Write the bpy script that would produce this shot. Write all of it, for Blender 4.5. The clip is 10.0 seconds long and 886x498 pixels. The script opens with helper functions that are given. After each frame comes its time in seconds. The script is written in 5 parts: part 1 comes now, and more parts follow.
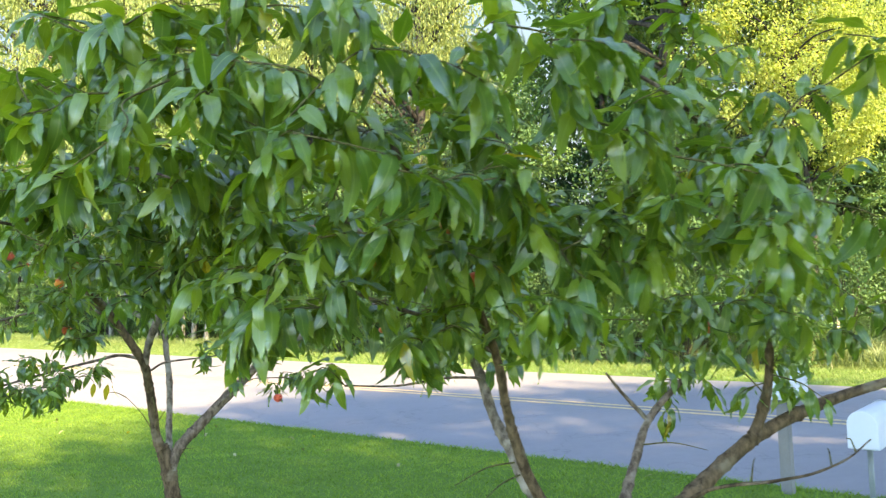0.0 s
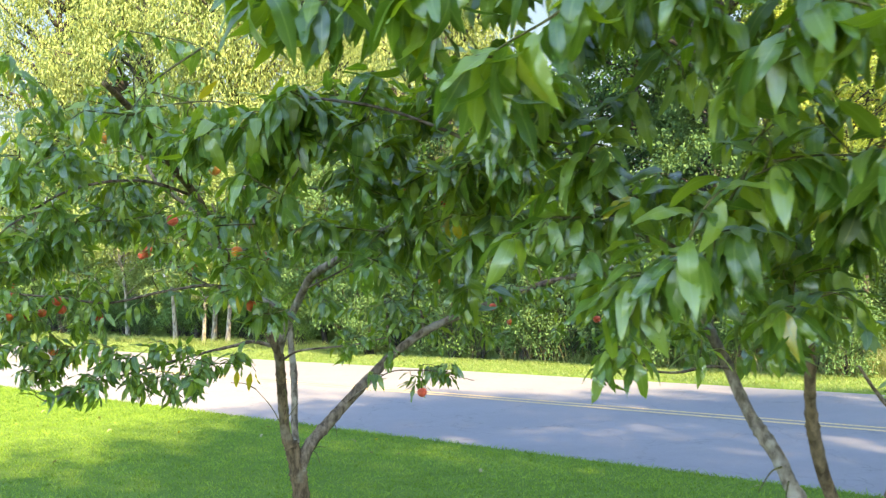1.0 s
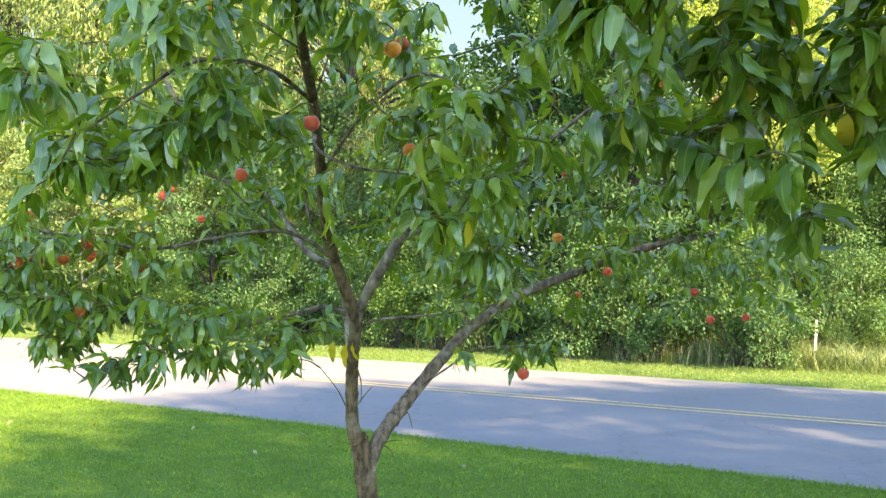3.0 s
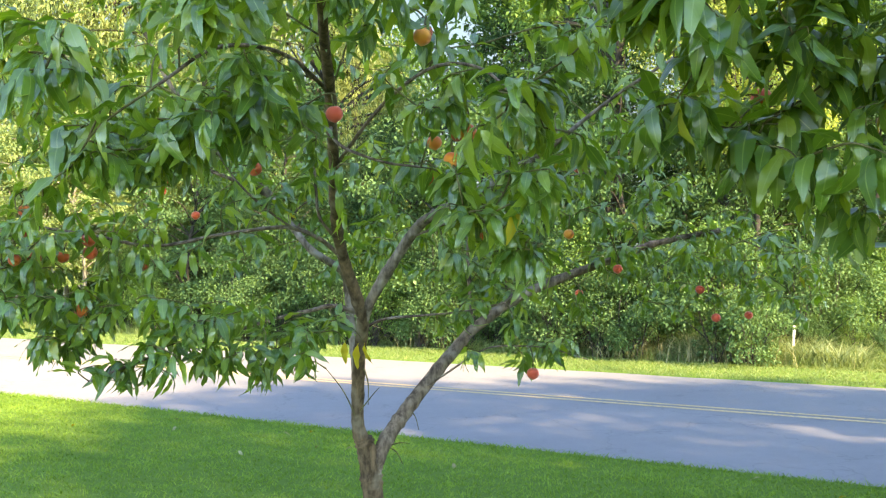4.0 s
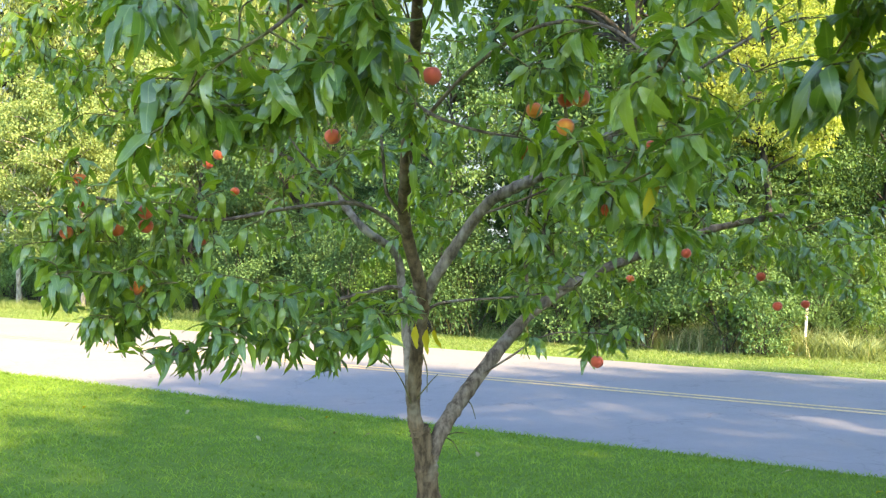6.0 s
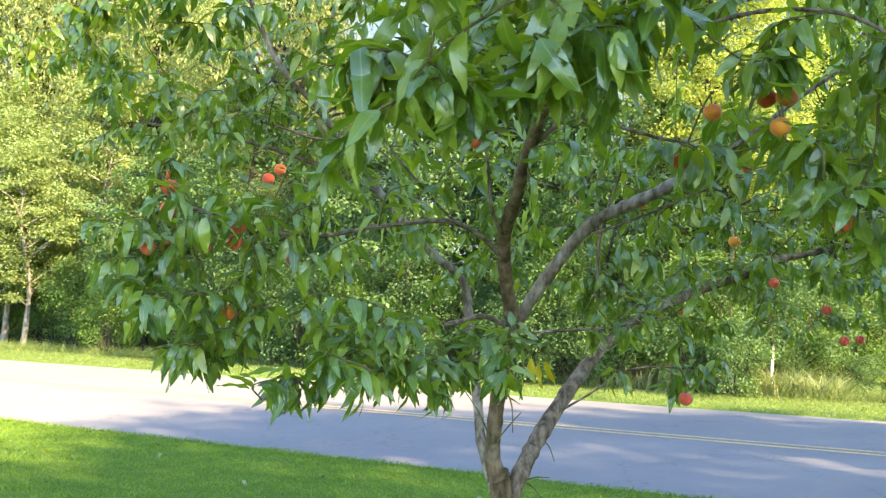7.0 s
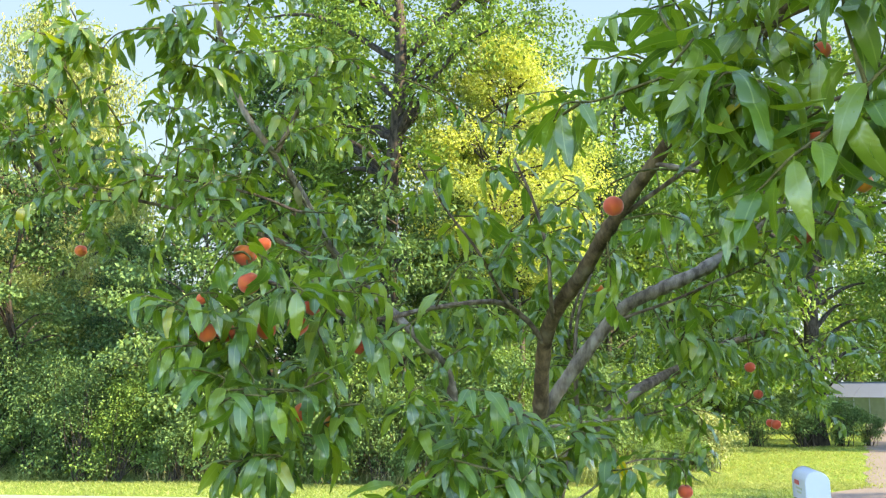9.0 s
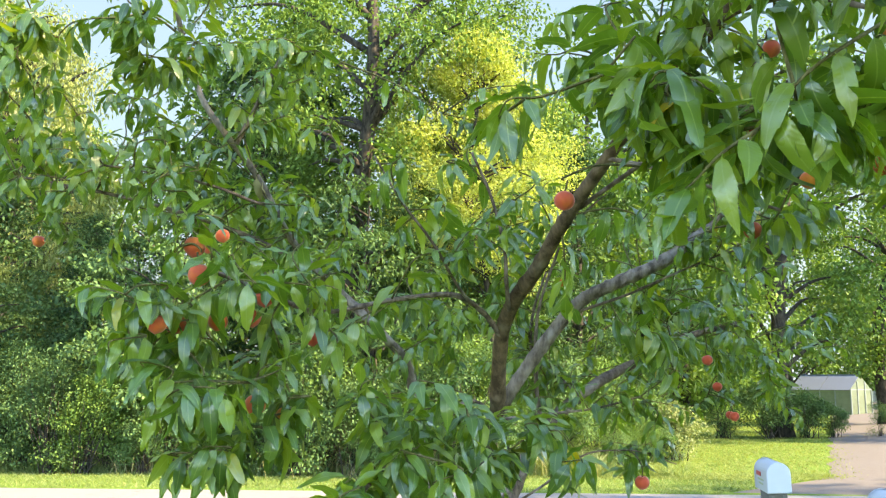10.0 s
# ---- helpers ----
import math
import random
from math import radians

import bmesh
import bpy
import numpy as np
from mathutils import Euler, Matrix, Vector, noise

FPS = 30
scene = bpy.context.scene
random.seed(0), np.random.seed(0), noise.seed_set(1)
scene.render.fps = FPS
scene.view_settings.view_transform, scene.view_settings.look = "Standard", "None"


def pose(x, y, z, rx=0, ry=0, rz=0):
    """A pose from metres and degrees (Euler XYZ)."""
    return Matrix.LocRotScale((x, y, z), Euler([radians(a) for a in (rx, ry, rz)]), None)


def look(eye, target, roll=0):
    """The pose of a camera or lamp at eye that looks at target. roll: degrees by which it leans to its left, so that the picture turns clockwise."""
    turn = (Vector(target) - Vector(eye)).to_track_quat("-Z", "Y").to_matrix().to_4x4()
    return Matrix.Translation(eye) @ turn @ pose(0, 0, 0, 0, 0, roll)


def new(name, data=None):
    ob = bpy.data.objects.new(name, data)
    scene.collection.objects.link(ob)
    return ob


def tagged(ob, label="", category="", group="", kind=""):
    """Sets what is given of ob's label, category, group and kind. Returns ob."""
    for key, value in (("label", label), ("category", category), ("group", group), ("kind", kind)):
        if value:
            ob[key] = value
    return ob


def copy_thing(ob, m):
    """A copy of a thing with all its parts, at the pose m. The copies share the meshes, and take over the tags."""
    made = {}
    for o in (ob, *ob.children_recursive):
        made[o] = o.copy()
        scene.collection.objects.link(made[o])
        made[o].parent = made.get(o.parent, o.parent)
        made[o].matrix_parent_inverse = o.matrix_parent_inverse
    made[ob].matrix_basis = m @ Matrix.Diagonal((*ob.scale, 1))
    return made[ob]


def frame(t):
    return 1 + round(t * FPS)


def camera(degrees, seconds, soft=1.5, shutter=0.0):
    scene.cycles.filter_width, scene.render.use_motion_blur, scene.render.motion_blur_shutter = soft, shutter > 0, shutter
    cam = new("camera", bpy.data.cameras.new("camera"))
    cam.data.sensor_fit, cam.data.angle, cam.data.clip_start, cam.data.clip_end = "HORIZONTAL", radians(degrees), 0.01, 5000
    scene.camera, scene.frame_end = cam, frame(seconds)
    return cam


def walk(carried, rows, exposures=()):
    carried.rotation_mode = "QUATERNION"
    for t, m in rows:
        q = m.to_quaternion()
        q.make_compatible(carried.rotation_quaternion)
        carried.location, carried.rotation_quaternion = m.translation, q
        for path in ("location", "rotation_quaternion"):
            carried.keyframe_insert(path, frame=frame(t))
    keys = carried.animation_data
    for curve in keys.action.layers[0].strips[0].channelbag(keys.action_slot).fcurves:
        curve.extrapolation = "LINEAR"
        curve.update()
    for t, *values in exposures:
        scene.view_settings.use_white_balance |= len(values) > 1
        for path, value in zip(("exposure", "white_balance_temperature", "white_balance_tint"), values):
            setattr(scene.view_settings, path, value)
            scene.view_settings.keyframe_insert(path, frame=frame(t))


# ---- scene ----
cam = camera(53.3, 10.0, 1.25, 0.16)
METRES, EYE, TILT, LEAN, TURN = 4.5, 2.55, 0.5, 2.0, 0.0
ROWS = [
    (0.0, 0.0045, -0.0087, -0.0018, -0.24, 0.60, -0.24),
    (0.5, -0.0860, 0.0561, -0.0220, 0.49, 1.77, -0.65),
    (1.0, -0.1840, 0.1013, -0.0344, -0.15, 1.07, -1.18),
    (1.5, -0.2529, 0.1646, -0.0541, -0.60, 1.19, -1.60),
    (2.0, -0.3198, 0.2049, -0.0684, -2.72, 1.62, -1.59),
    (2.5, -0.3832, 0.2481, -0.0733, -6.67, 1.16, -2.18),
    (3.0, -0.4084, 0.3116, -0.0814, -8.57, 0.94, -2.73),
    (4.5, -0.4457, 0.3397, -0.0829, -10.68, 0.51, -2.68),
    (5.0, -0.4503, 0.3407, -0.0836, -10.74, -0.12, -2.90),
    (6.5, -0.5248, 0.4346, -0.0991, -10.91, 0.11, -4.07),
    (7.0, -0.5816, 0.4765, -0.1090, -14.37, 2.80, -3.98),
    (7.5, -0.6363, 0.5132, -0.1137, -21.26, 3.14, -3.49),
    (8.0, -0.6570, 0.5663, -0.1198, -25.84, 5.77, -2.18),
    (8.5, -0.6925, 0.5980, -0.1195, -27.90, 8.25, -2.18),
    (9.0, -0.7223, 0.6096, -0.1213, -29.76, 9.83, -2.34),
    (9.5, -0.7182, 0.6061, -0.1215, -30.53, 10.12, -2.26),
    (10.0, -0.7151, 0.6022, -0.1209, -31.50, 9.40, -2.39),
]
walk(cam, [(t, pose(0, 0, EYE, TILT, LEAN, TURN) @ pose(METRES * x, METRES * y, METRES * z, 90 + pitch, roll, yaw)) for t, x, y, z, yaw, pitch, roll in ROWS])

# ---- light ----
SUN_TO = Vector((0.615, -0.788, 0.75)).normalized()
world = bpy.data.worlds.new("world")
scene.world = world
world.use_nodes = True
wn = world.node_tree.nodes
sky = wn.new("ShaderNodeTexSky")
sky.sky_type = "NISHITA"
sky.sun_disc = False
sky.dust_density, sky.air_density, sky.ozone_density, sky.altitude = 0.0, 0.9, 3.0, 3000
sky.sun_elevation = math.asin(SUN_TO.z)
sky.sun_rotation = math.atan2(SUN_TO.x, SUN_TO.y)
world.node_tree.links.new(sky.outputs[0], wn["Background"].inputs[0])
wn["Background"].inputs[1].default_value = 0.132
sun = new("sun", bpy.data.lights.new("sun", "SUN"))
sun.data.energy, sun.data.angle, sun.data.color = 2.05, radians(1.0), (1.0, 0.88, 0.66)
sun.matrix_world = look(SUN_TO * 60, (0, 0, 0))
scene.view_settings.exposure = 3.58
scene.view_settings.use_white_balance = True
scene.view_settings.white_balance_temperature = 8500


# ---- materials ----
def material(name, build):
    m = bpy.data.materials.new(name)
    m.use_nodes = True
    build(m.node_tree, m.node_tree.nodes["Principled BSDF"])
    return m


def node(nt, kind, **inputs):
    n = nt.nodes.new("ShaderNode" + kind)
    for key, value in inputs.items():
        n.inputs[key.replace("_", " ")].default_value = value
    return n


def ramp(nt, source, stops):
    r = nt.nodes.new("ShaderNodeValToRGB")
    while len(r.color_ramp.elements) < len(stops):
        r.color_ramp.elements.new(0.5)
    for e, (p, c) in zip(r.color_ramp.elements, stops):
        e.position, e.color = p, (*c, 1)
    nt.links.new(source, r.inputs[0])
    return r.outputs[0]


def grain(nt, scale, detail=4.0, rough=0.55, stretch=None):
    n = node(nt, "TexNoise", Scale=scale, Detail=detail, Roughness=rough)
    c = nt.nodes.new("ShaderNodeTexCoord")
    if stretch:
        mp = node(nt, "Mapping")
        mp.inputs["Scale"].default_value = stretch
        nt.links.new(c.outputs["Object"], mp.inputs[0])
        nt.links.new(mp.outputs[0], n.inputs["Vector"])
    else:
        nt.links.new(c.outputs["Object"], n.inputs["Vector"])
    return n.outputs["Fac"]


def mixed(nt, a, b, fac, mode="MIX"):
    m = nt.nodes.new("ShaderNodeMix")
    m.data_type, m.blend_type = "RGBA", mode
    for sock, v in ((m.inputs[0], fac), (m.inputs[6], a), (m.inputs[7], b)):
        if hasattr(v, "is_linked"):
            nt.links.new(v, sock)
        elif isinstance(v, tuple):
            sock.default_value = (*v, 1)
        else:
            sock.default_value = v
    return m.outputs[2]


def maths(nt, op, a, b=0.0):
    m = nt.nodes.new("ShaderNodeMath")
    m.operation = op
    for sock, v in zip(m.inputs, (a, b)):
        if hasattr(v, "is_linked"):
            nt.links.new(v, sock)
        else:
            sock.default_value = v
    return m.outputs[0]


def bump(nt, p, height, strength, distance=0.01):
    b = node(nt, "Bump", Strength=strength, Distance=distance)
    nt.links.new(height, b.inputs["Height"])
    nt.links.new(b.outputs[0], p.inputs["Normal"])


def foliage(name, dark, mid, light, rough=0.4, through_light=0.35, veins=False, rare=None, rare_from=0.97):
    """Leaf: colour varied leaf by leaf, with light passing through the blade."""
    def build(nt, p):
        geo = nt.nodes.new("ShaderNodeNewGeometry")
        info = nt.nodes.new("ShaderNodeObjectInfo")
        r = maths(nt, "FRACT", maths(nt, "ADD", geo.outputs["Random Per Island"], info.outputs["Random"]))
        stops = [(0.0, dark), (0.5, mid), (0.93, light)]
        if rare:
            stops += [(rare_from, light), (rare_from + 0.008, rare)]
        col = ramp(nt, r, stops)
        col = mixed(nt, col, mixed(nt, (0.7, 0.75, 0.6), (1.25, 1.2, 1.1), grain(nt, 1.3, 2.0)), 0.6 if veins else 1.0, "MULTIPLY")
        if not veins:
            col = mixed(nt, col, mixed(nt, (0.72, 0.76, 0.70), (1.28, 1.24, 1.2), ramp(nt, grain(nt, 5.0, 3.0), [(0.35, (0, 0, 0)), (0.65, (1, 1, 1))])), 0.7, "MULTIPLY")
        if veins:
            uv = nt.nodes.new("ShaderNodeUVMap")
            sep = nt.nodes.new("ShaderNodeSeparateXYZ")
            nt.links.new(uv.outputs[0], sep.inputs[0])
            off = maths(nt, "ABSOLUTE", maths(nt, "SUBTRACT", sep.outputs[0], 0.5))
            rib = maths(nt, "LESS_THAN", off, 0.035)
            side = maths(nt, "SINE", maths(nt, "MULTIPLY", maths(nt, "SUBTRACT", sep.outputs[1], maths(nt, "MULTIPLY", off, 0.35)), 75.0))
            col = mixed(nt, col, mixed(nt, col, (0.30, 0.38, 0.12), 0.55), rib)
            bump(nt, p, maths(nt, "SUBTRACT", maths(nt, "MULTIPLY", side, 0.13), rib), 0.30, 0.002)
        nt.links.new(col, p.inputs["Base Color"])
        nt.links.new(maths(nt, "ADD", maths(nt, "MULTIPLY", grain(nt, 22.0 if veins else 3.0, 2.0), 0.30), rough - 0.15), p.inputs["Roughness"])
        p.inputs["Specular IOR Level"].default_value = 0.85 if veins else 0.12
        p.inputs["IOR"].default_value = 1.62 if veins else 1.5
        p.inputs["Coat Weight"].default_value = 0.28 if veins else 0.0
        p.inputs["Coat Roughness"].default_value = 0.30
        tr = nt.nodes.new("ShaderNodeBsdfTranslucent")
        nt.links.new(mixed(nt, col, (1.5, 1.35, 0.35) if veins else (1.28, 1.24, 0.60), 1.0, "MULTIPLY"), tr.inputs[0])
        mx = nt.nodes.new("ShaderNodeMixShader")
        mx.inputs[0].default_value = through_light
        nt.links.new(p.outputs[0], mx.inputs[1])
        nt.links.new(tr.outputs[0], mx.inputs[2])
        nt.links.new(mx.outputs[0], nt.nodes["Material Output"].inputs[0])
    return material(name, build)


def bark(name, dark, light, scale=30.0, lichen=None):
    def build(nt, p):
        a = grain(nt, scale, 6.0, 0.65, (1, 1, 0.35))
        col = ramp(nt, a, [(0.38, dark), (0.62, light)])
        if lichen:
            col = mixed(nt, col, lichen, ramp(nt, grain(nt, scale * 0.22, 3.0), [(0.56, (0, 0, 0)), (0.68, (0.75, 0.75, 0.75))]))
        rings = node(nt, "TexWave", Scale=scale * 0.16, Distortion=9.0, Detail=4.0)
        rings.bands_direction = "Z"
        c = nt.nodes.new("ShaderNodeTexCoord")
        nt.links.new(c.outputs["Object"], rings.inputs["Vector"])
        band = ramp(nt, rings.outputs["Fac"], [(0.0, (0.62, 0.60, 0.58)), (0.28, (1, 1, 1))])
        col = mixed(nt, col, band, 0.25, "MULTIPLY")
        nt.links.new(col, p.inputs["Base Color"])
        p.inputs["Roughness"].default_value = 0.85
        p.inputs["Specular IOR Level"].default_value = 0.12
        bump(nt, p, maths(nt, "ADD", a, maths(nt, "MULTIPLY", rings.outputs["Fac"], 0.18)), 0.8, 0.010)
    return material(name, build)


def plain(name, colour, rough=0.6, metal=0.0, scale=40.0, spread=0.25, relief=0.1):
    def build(nt, p):
        lo = tuple(c * (1 - spread) for c in colour)
        hi = tuple(min(1, c * (1 + spread)) for c in colour)
        g1 = mixed(nt, lo, hi, grain(nt, scale))
        col = mixed(nt, g1, mixed(nt, lo, hi, grain(nt, scale * 0.08, 3.0)), 0.5)
        nt.links.new(col, p.inputs["Base Color"])
        p.inputs["Roughness"].default_value = rough
        p.inputs["Metallic"].default_value = metal
        bump(nt, p, grain(nt, scale * 3), relief, 0.004)
    return material(name, build)


M_PEACH_LEAF = foliage("peach leaf", (0.066, 0.143, 0.019), (0.126, 0.228, 0.025), (0.250, 0.335, 0.038), 0.33, 0.44, True, (0.50, 0.36, 0.03), 0.994)
M_WOOD_LEAF = foliage("woodland leaf", (0.078, 0.145, 0.045), (0.108, 0.195, 0.055), (0.155, 0.25, 0.070), 0.5, 0.30)
M_DARK_LEAF = foliage("dark leaf", (0.030, 0.068, 0.034), (0.044, 0.098, 0.044), (0.068, 0.135, 0.054), 0.5, 0.27)
M_YELLOW_LEAF = foliage("yellow leaf", (0.24, 0.31, 0.095), (0.33, 0.40, 0.135), (0.44, 0.49, 0.20), 0.5, 0.45)
M_WILLOW_LEAF = foliage("willow leaf", (0.145, 0.195, 0.078), (0.228, 0.280, 0.115), (0.345, 0.390, 0.180), 0.5, 0.38)
M_SHRUB_LEAF = foliage("shrub leaf", (0.090, 0.165, 0.072), (0.112, 0.198, 0.086), (0.142, 0.232, 0.100), 0.5, 0.30)
M_DEEP_LEAF = foliage("deep green leaf", (0.058, 0.114, 0.052), (0.076, 0.144, 0.062), (0.102, 0.178, 0.074), 0.5, 0.28)
M_BRIGHT_LEAF = foliage("bright leaf", (0.175, 0.245, 0.105), (0.225, 0.295, 0.130), (0.29, 0.35, 0.16), 0.5, 0.40)
M_PALE_LEAF = foliage("pale shrub leaf", (0.13, 0.18, 0.09), (0.20, 0.25, 0.13), (0.32, 0.36, 0.21), 0.5, 0.33)
M_SUNNY = foliage("sunny grass", (0.165, 0.212, 0.086), (0.205, 0.255, 0.104), (0.262, 0.305, 0.132), 0.6, 0.40)
M_DRY = foliage("dry stalk", (0.20, 0.17, 0.09), (0.31, 0.27, 0.16), (0.42, 0.38, 0.25), 0.8, 0.2)
M_GRASS = foliage("lawn grass", (0.128, 0.232, 0.042), (0.166, 0.282, 0.050), (0.235, 0.335, 0.070), 0.55, 0.46)
M_VERGE = foliage("verge grass", (0.132, 0.195, 0.078), (0.195, 0.262, 0.110), (0.295, 0.340, 0.170), 0.55, 0.40)
M_PEACH_BARK = bark("peach bark", (0.066, 0.044, 0.030), (0.230, 0.168, 0.120), 38.0, (0.33, 0.27, 0.215))
M_BROWN_BARK = bark("brown young bark", (0.055, 0.035, 0.019), (0.178, 0.118, 0.068), 38.0, (0.22, 0.17, 0.115))
M_TWIG = bark("peach twig", (0.075, 0.065, 0.026), (0.160, 0.140, 0.055), 60.0)
M_GREY_BARK = bark("pale grey bark", (0.085, 0.062, 0.044), (0.270, 0.212, 0.160), 38.0, (0.36, 0.31, 0.255))
M_PALE_WOOD = bark("pale woodland bark", (0.12, 0.10, 0.075), (0.34, 0.30, 0.24), 12.0)
M_WOOD_BARK = bark("woodland bark", (0.022, 0.019, 0.016), (0.075, 0.064, 0.052), 12.0)


def _peach(nt, p):
    geo = nt.nodes.new("ShaderNodeTexCoord")
    info = nt.nodes.new("ShaderNodeObjectInfo")
    n = node(nt, "TexNoise", Scale=16.0, Detail=3.0)
    add = nt.nodes.new("ShaderNodeVectorMath")
    add.operation = "ADD"
    nt.links.new(geo.outputs["Object"], add.inputs[0])
    nt.links.new(info.outputs["Random"], add.inputs[1])
    nt.links.new(add.outputs[0], n.inputs["Vector"])
    lean = maths(nt, "ADD", n.outputs["Fac"], maths(nt, "MULTIPLY", maths(nt, "SUBTRACT", info.outputs["Random"], 0.5), 0.50))
    col = ramp(nt, lean, [(0.20, (0.70, 0.25, 0.030)), (0.38, (0.65, 0.150, 0.024)), (0.56, (0.56, 0.085, 0.032)), (0.82, (0.50, 0.068, 0.032))])
    nt.links.new(col, p.inputs["Base Color"])
    p.inputs["Roughness"].default_value = 0.62
    p.inputs["Sheen Weight"].default_value = 0.22
    p.inputs["Specular IOR Level"].default_value = 0.2
    p.inputs["Subsurface Weight"].default_value = 0.06
    bump(nt, p, grain(nt, 300.0), 0.06, 0.001)


def _asphalt(nt, p):
    fine = grain(nt, 140.0, 3.0)
    wide = grain(nt, 0.7, 5.0, 0.6, (0.35, 1, 1))
    mid = grain(nt, 7.0, 5.0)
    col = mixed(nt, (0.160, 0.151, 0.157), (0.250, 0.235, 0.238), fine)
    col = mixed(nt, col, mixed(nt, (0.78, 0.78, 0.80), (1.18, 1.17, 1.15), wide), 0.9, "MULTIPLY")
    col = mixed(nt, col, mixed(nt, (0.85, 0.85, 0.86), (1.1, 1.1, 1.1), mid), 0.7, "MULTIPLY")
    crack = node(nt, "TexVoronoi", Scale=0.55)
    crack.feature = "DISTANCE_TO_EDGE"
    c = nt.nodes.new("ShaderNodeTexCoord")
    warp = node(nt, "TexNoise", Scale=2.2, Detail=5.0)
    nt.links.new(c.outputs["Object"], warp.inputs["Vector"])
    v = nt.nodes.new("ShaderNodeVectorMath")
    v.operation = "ADD"
    nt.links.new(c.outputs["Object"], v.inputs[0])
    nt.links.new(warp.outputs["Color"], v.inputs[1])
    nt.links.new(v.outputs[0], crack.inputs["Vector"])
    line = maths(nt, "LESS_THAN", crack.outputs["Distance"], 0.006)
    col = mixed(nt, col, (0.07, 0.07, 0.07), maths(nt, "MULTIPLY", line, 0.28))
    nt.links.new(col, p.inputs["Base Color"])
    p.inputs["Roughness"].default_value = 0.8
    bump(nt, p, maths(nt, "SUBTRACT", fine, maths(nt, "MULTIPLY", line, 0.6)), 0.4, 0.006)


def _soil(nt, p):
    a, b = grain(nt, 18.0, 6.0), grain(nt, 0.5, 4.0)
    col = mixed(nt, (0.080, 0.140, 0.030), (0.142, 0.222, 0.046), a)
    col = mixed(nt, col, mixed(nt, (0.75, 0.8, 0.7), (1.25, 1.2, 1.1), b), 0.8, "MULTIPLY")
    nt.links.new(col, p.inputs["Base Color"])
    p.inputs["Roughness"].default_value = 0.95
    p.inputs["Specular IOR Level"].default_value = 0.05
    bump(nt, p, a, 0.8, 0.04)


def _line_paint(nt, p):
    a = grain(nt, 25.0, 5.0)
    col = mixed(nt, (0.25, 0.235, 0.21), (0.60, 0.40, 0.19), ramp(nt, a, [(0.36, (0, 0, 0)), (0.50, (1, 1, 1))]))
    nt.links.new(col, p.inputs["Base Color"])
    p.inputs["Roughness"].default_value = 0.7
    bump(nt, p, a, 0.3, 0.002)


M_PEACH = material("peach skin", _peach)
M_ASPHALT = material("asphalt", _asphalt)
M_SOIL = material("grassy soil", _soil)
M_LINE = material("yellow line paint", _line_paint)
M_GRAVEL = plain("gravel", (0.112, 0.098, 0.092), 0.9, 0, 60.0, 0.4, 0.6)
M_WHITE = plain("white painted metal", (0.52, 0.54, 0.58), 0.4, 0, 20.0, 0.06, 0.03)
M_POST = plain("weathered post wood", (0.17, 0.16, 0.145), 0.85, 0, 55.0, 0.3, 0.4)
M_RED = plain("red paint", (0.55, 0.06, 0.05), 0.5)
M_GREENISH = plain("faded olive paint", (0.42, 0.45, 0.30), 0.6)
M_STEEL = plain("galvanised steel", (0.42, 0.42, 0.42), 0.45, 0.7, 60.0, 0.2)
M_FADED = plain("faded reddish paint", (0.58, 0.43, 0.37), 0.7)
M_YELLOWED = foliage("yellowed leaf", (0.42, 0.30, 0.025), (0.50, 0.37, 0.03), (0.58, 0.44, 0.04), 0.5, 0.4)
M_MARKER = plain("white marker plastic", (0.72, 0.70, 0.68), 0.5)
M_PANEL = plain("cloudy greenhouse panel", (0.15, 0.17, 0.215), 0.35, 0, 8.0, 0.15)
M_SIDE = plain("greenhouse side panel", (0.19, 0.225, 0.155), 0.18, 0, 3.0, 0.5)
M_FRAME = plain("greenhouse frame", (0.16, 0.18, 0.17), 0.5)
M_ALU = plain("weathered aluminium bar", (0.20, 0.23, 0.21), 0.5)
M_ROOFING = plain("grey roof shingle", (0.16, 0.16, 0.17), 0.85, 0, 25.0, 0.3, 0.5)
M_WALL = plain("house siding", (0.42, 0.40, 0.36), 0.7, 0, 12.0, 0.15)


# ---- building helpers ----
def mesh_from(name, verts, faces, mat, smooth=False, uv=None):
    """faces: an (n, 3) or (n, 4) array, or a list of tuples."""
    me = bpy.data.meshes.new(name)
    if isinstance(faces, np.ndarray):
        n, k = faces.shape
        me.vertices.add(len(verts))
        me.vertices.foreach_set("co", np.asarray(verts, dtype=np.float32).ravel())
        me.loops.add(n * k)
        me.loops.foreach_set("vertex_index", faces.astype(np.int32).ravel())
        me.polygons.add(n)
        me.polygons.foreach_set("loop_start", np.arange(0, n * k, k, dtype=np.int32))
        me.update(calc_edges=True)
        if uv is not None:
            layer = me.uv_layers.new(name="UVMap")
            layer.data.foreach_set("uv", np.asarray(uv, dtype=np.float32)[faces.ravel()].ravel())
    else:
        me.from_pydata([tuple(v) for v in verts], [], faces)
    me.materials.append(mat)
    if smooth:
        me.polygons.foreach_set("use_smooth", [True] * len(me.polygons))
    me.update()
    return me


def link(name, me, parent=None, label="", kind=""):
    ob = new(name, me)
    if parent:
        ob.parent = parent
    return tagged(ob, label=label, kind=kind)


def part(name, bm, mat, parent=None, label="", smooth=False):
    me = bpy.data.meshes.new(name)
    bm.to_mesh(me)
    bm.free()
    me.materials.append(mat)
    if smooth:
        me.polygons.foreach_set("use_smooth", [True] * len(me.polygons))
    return link(name, me, parent, label)


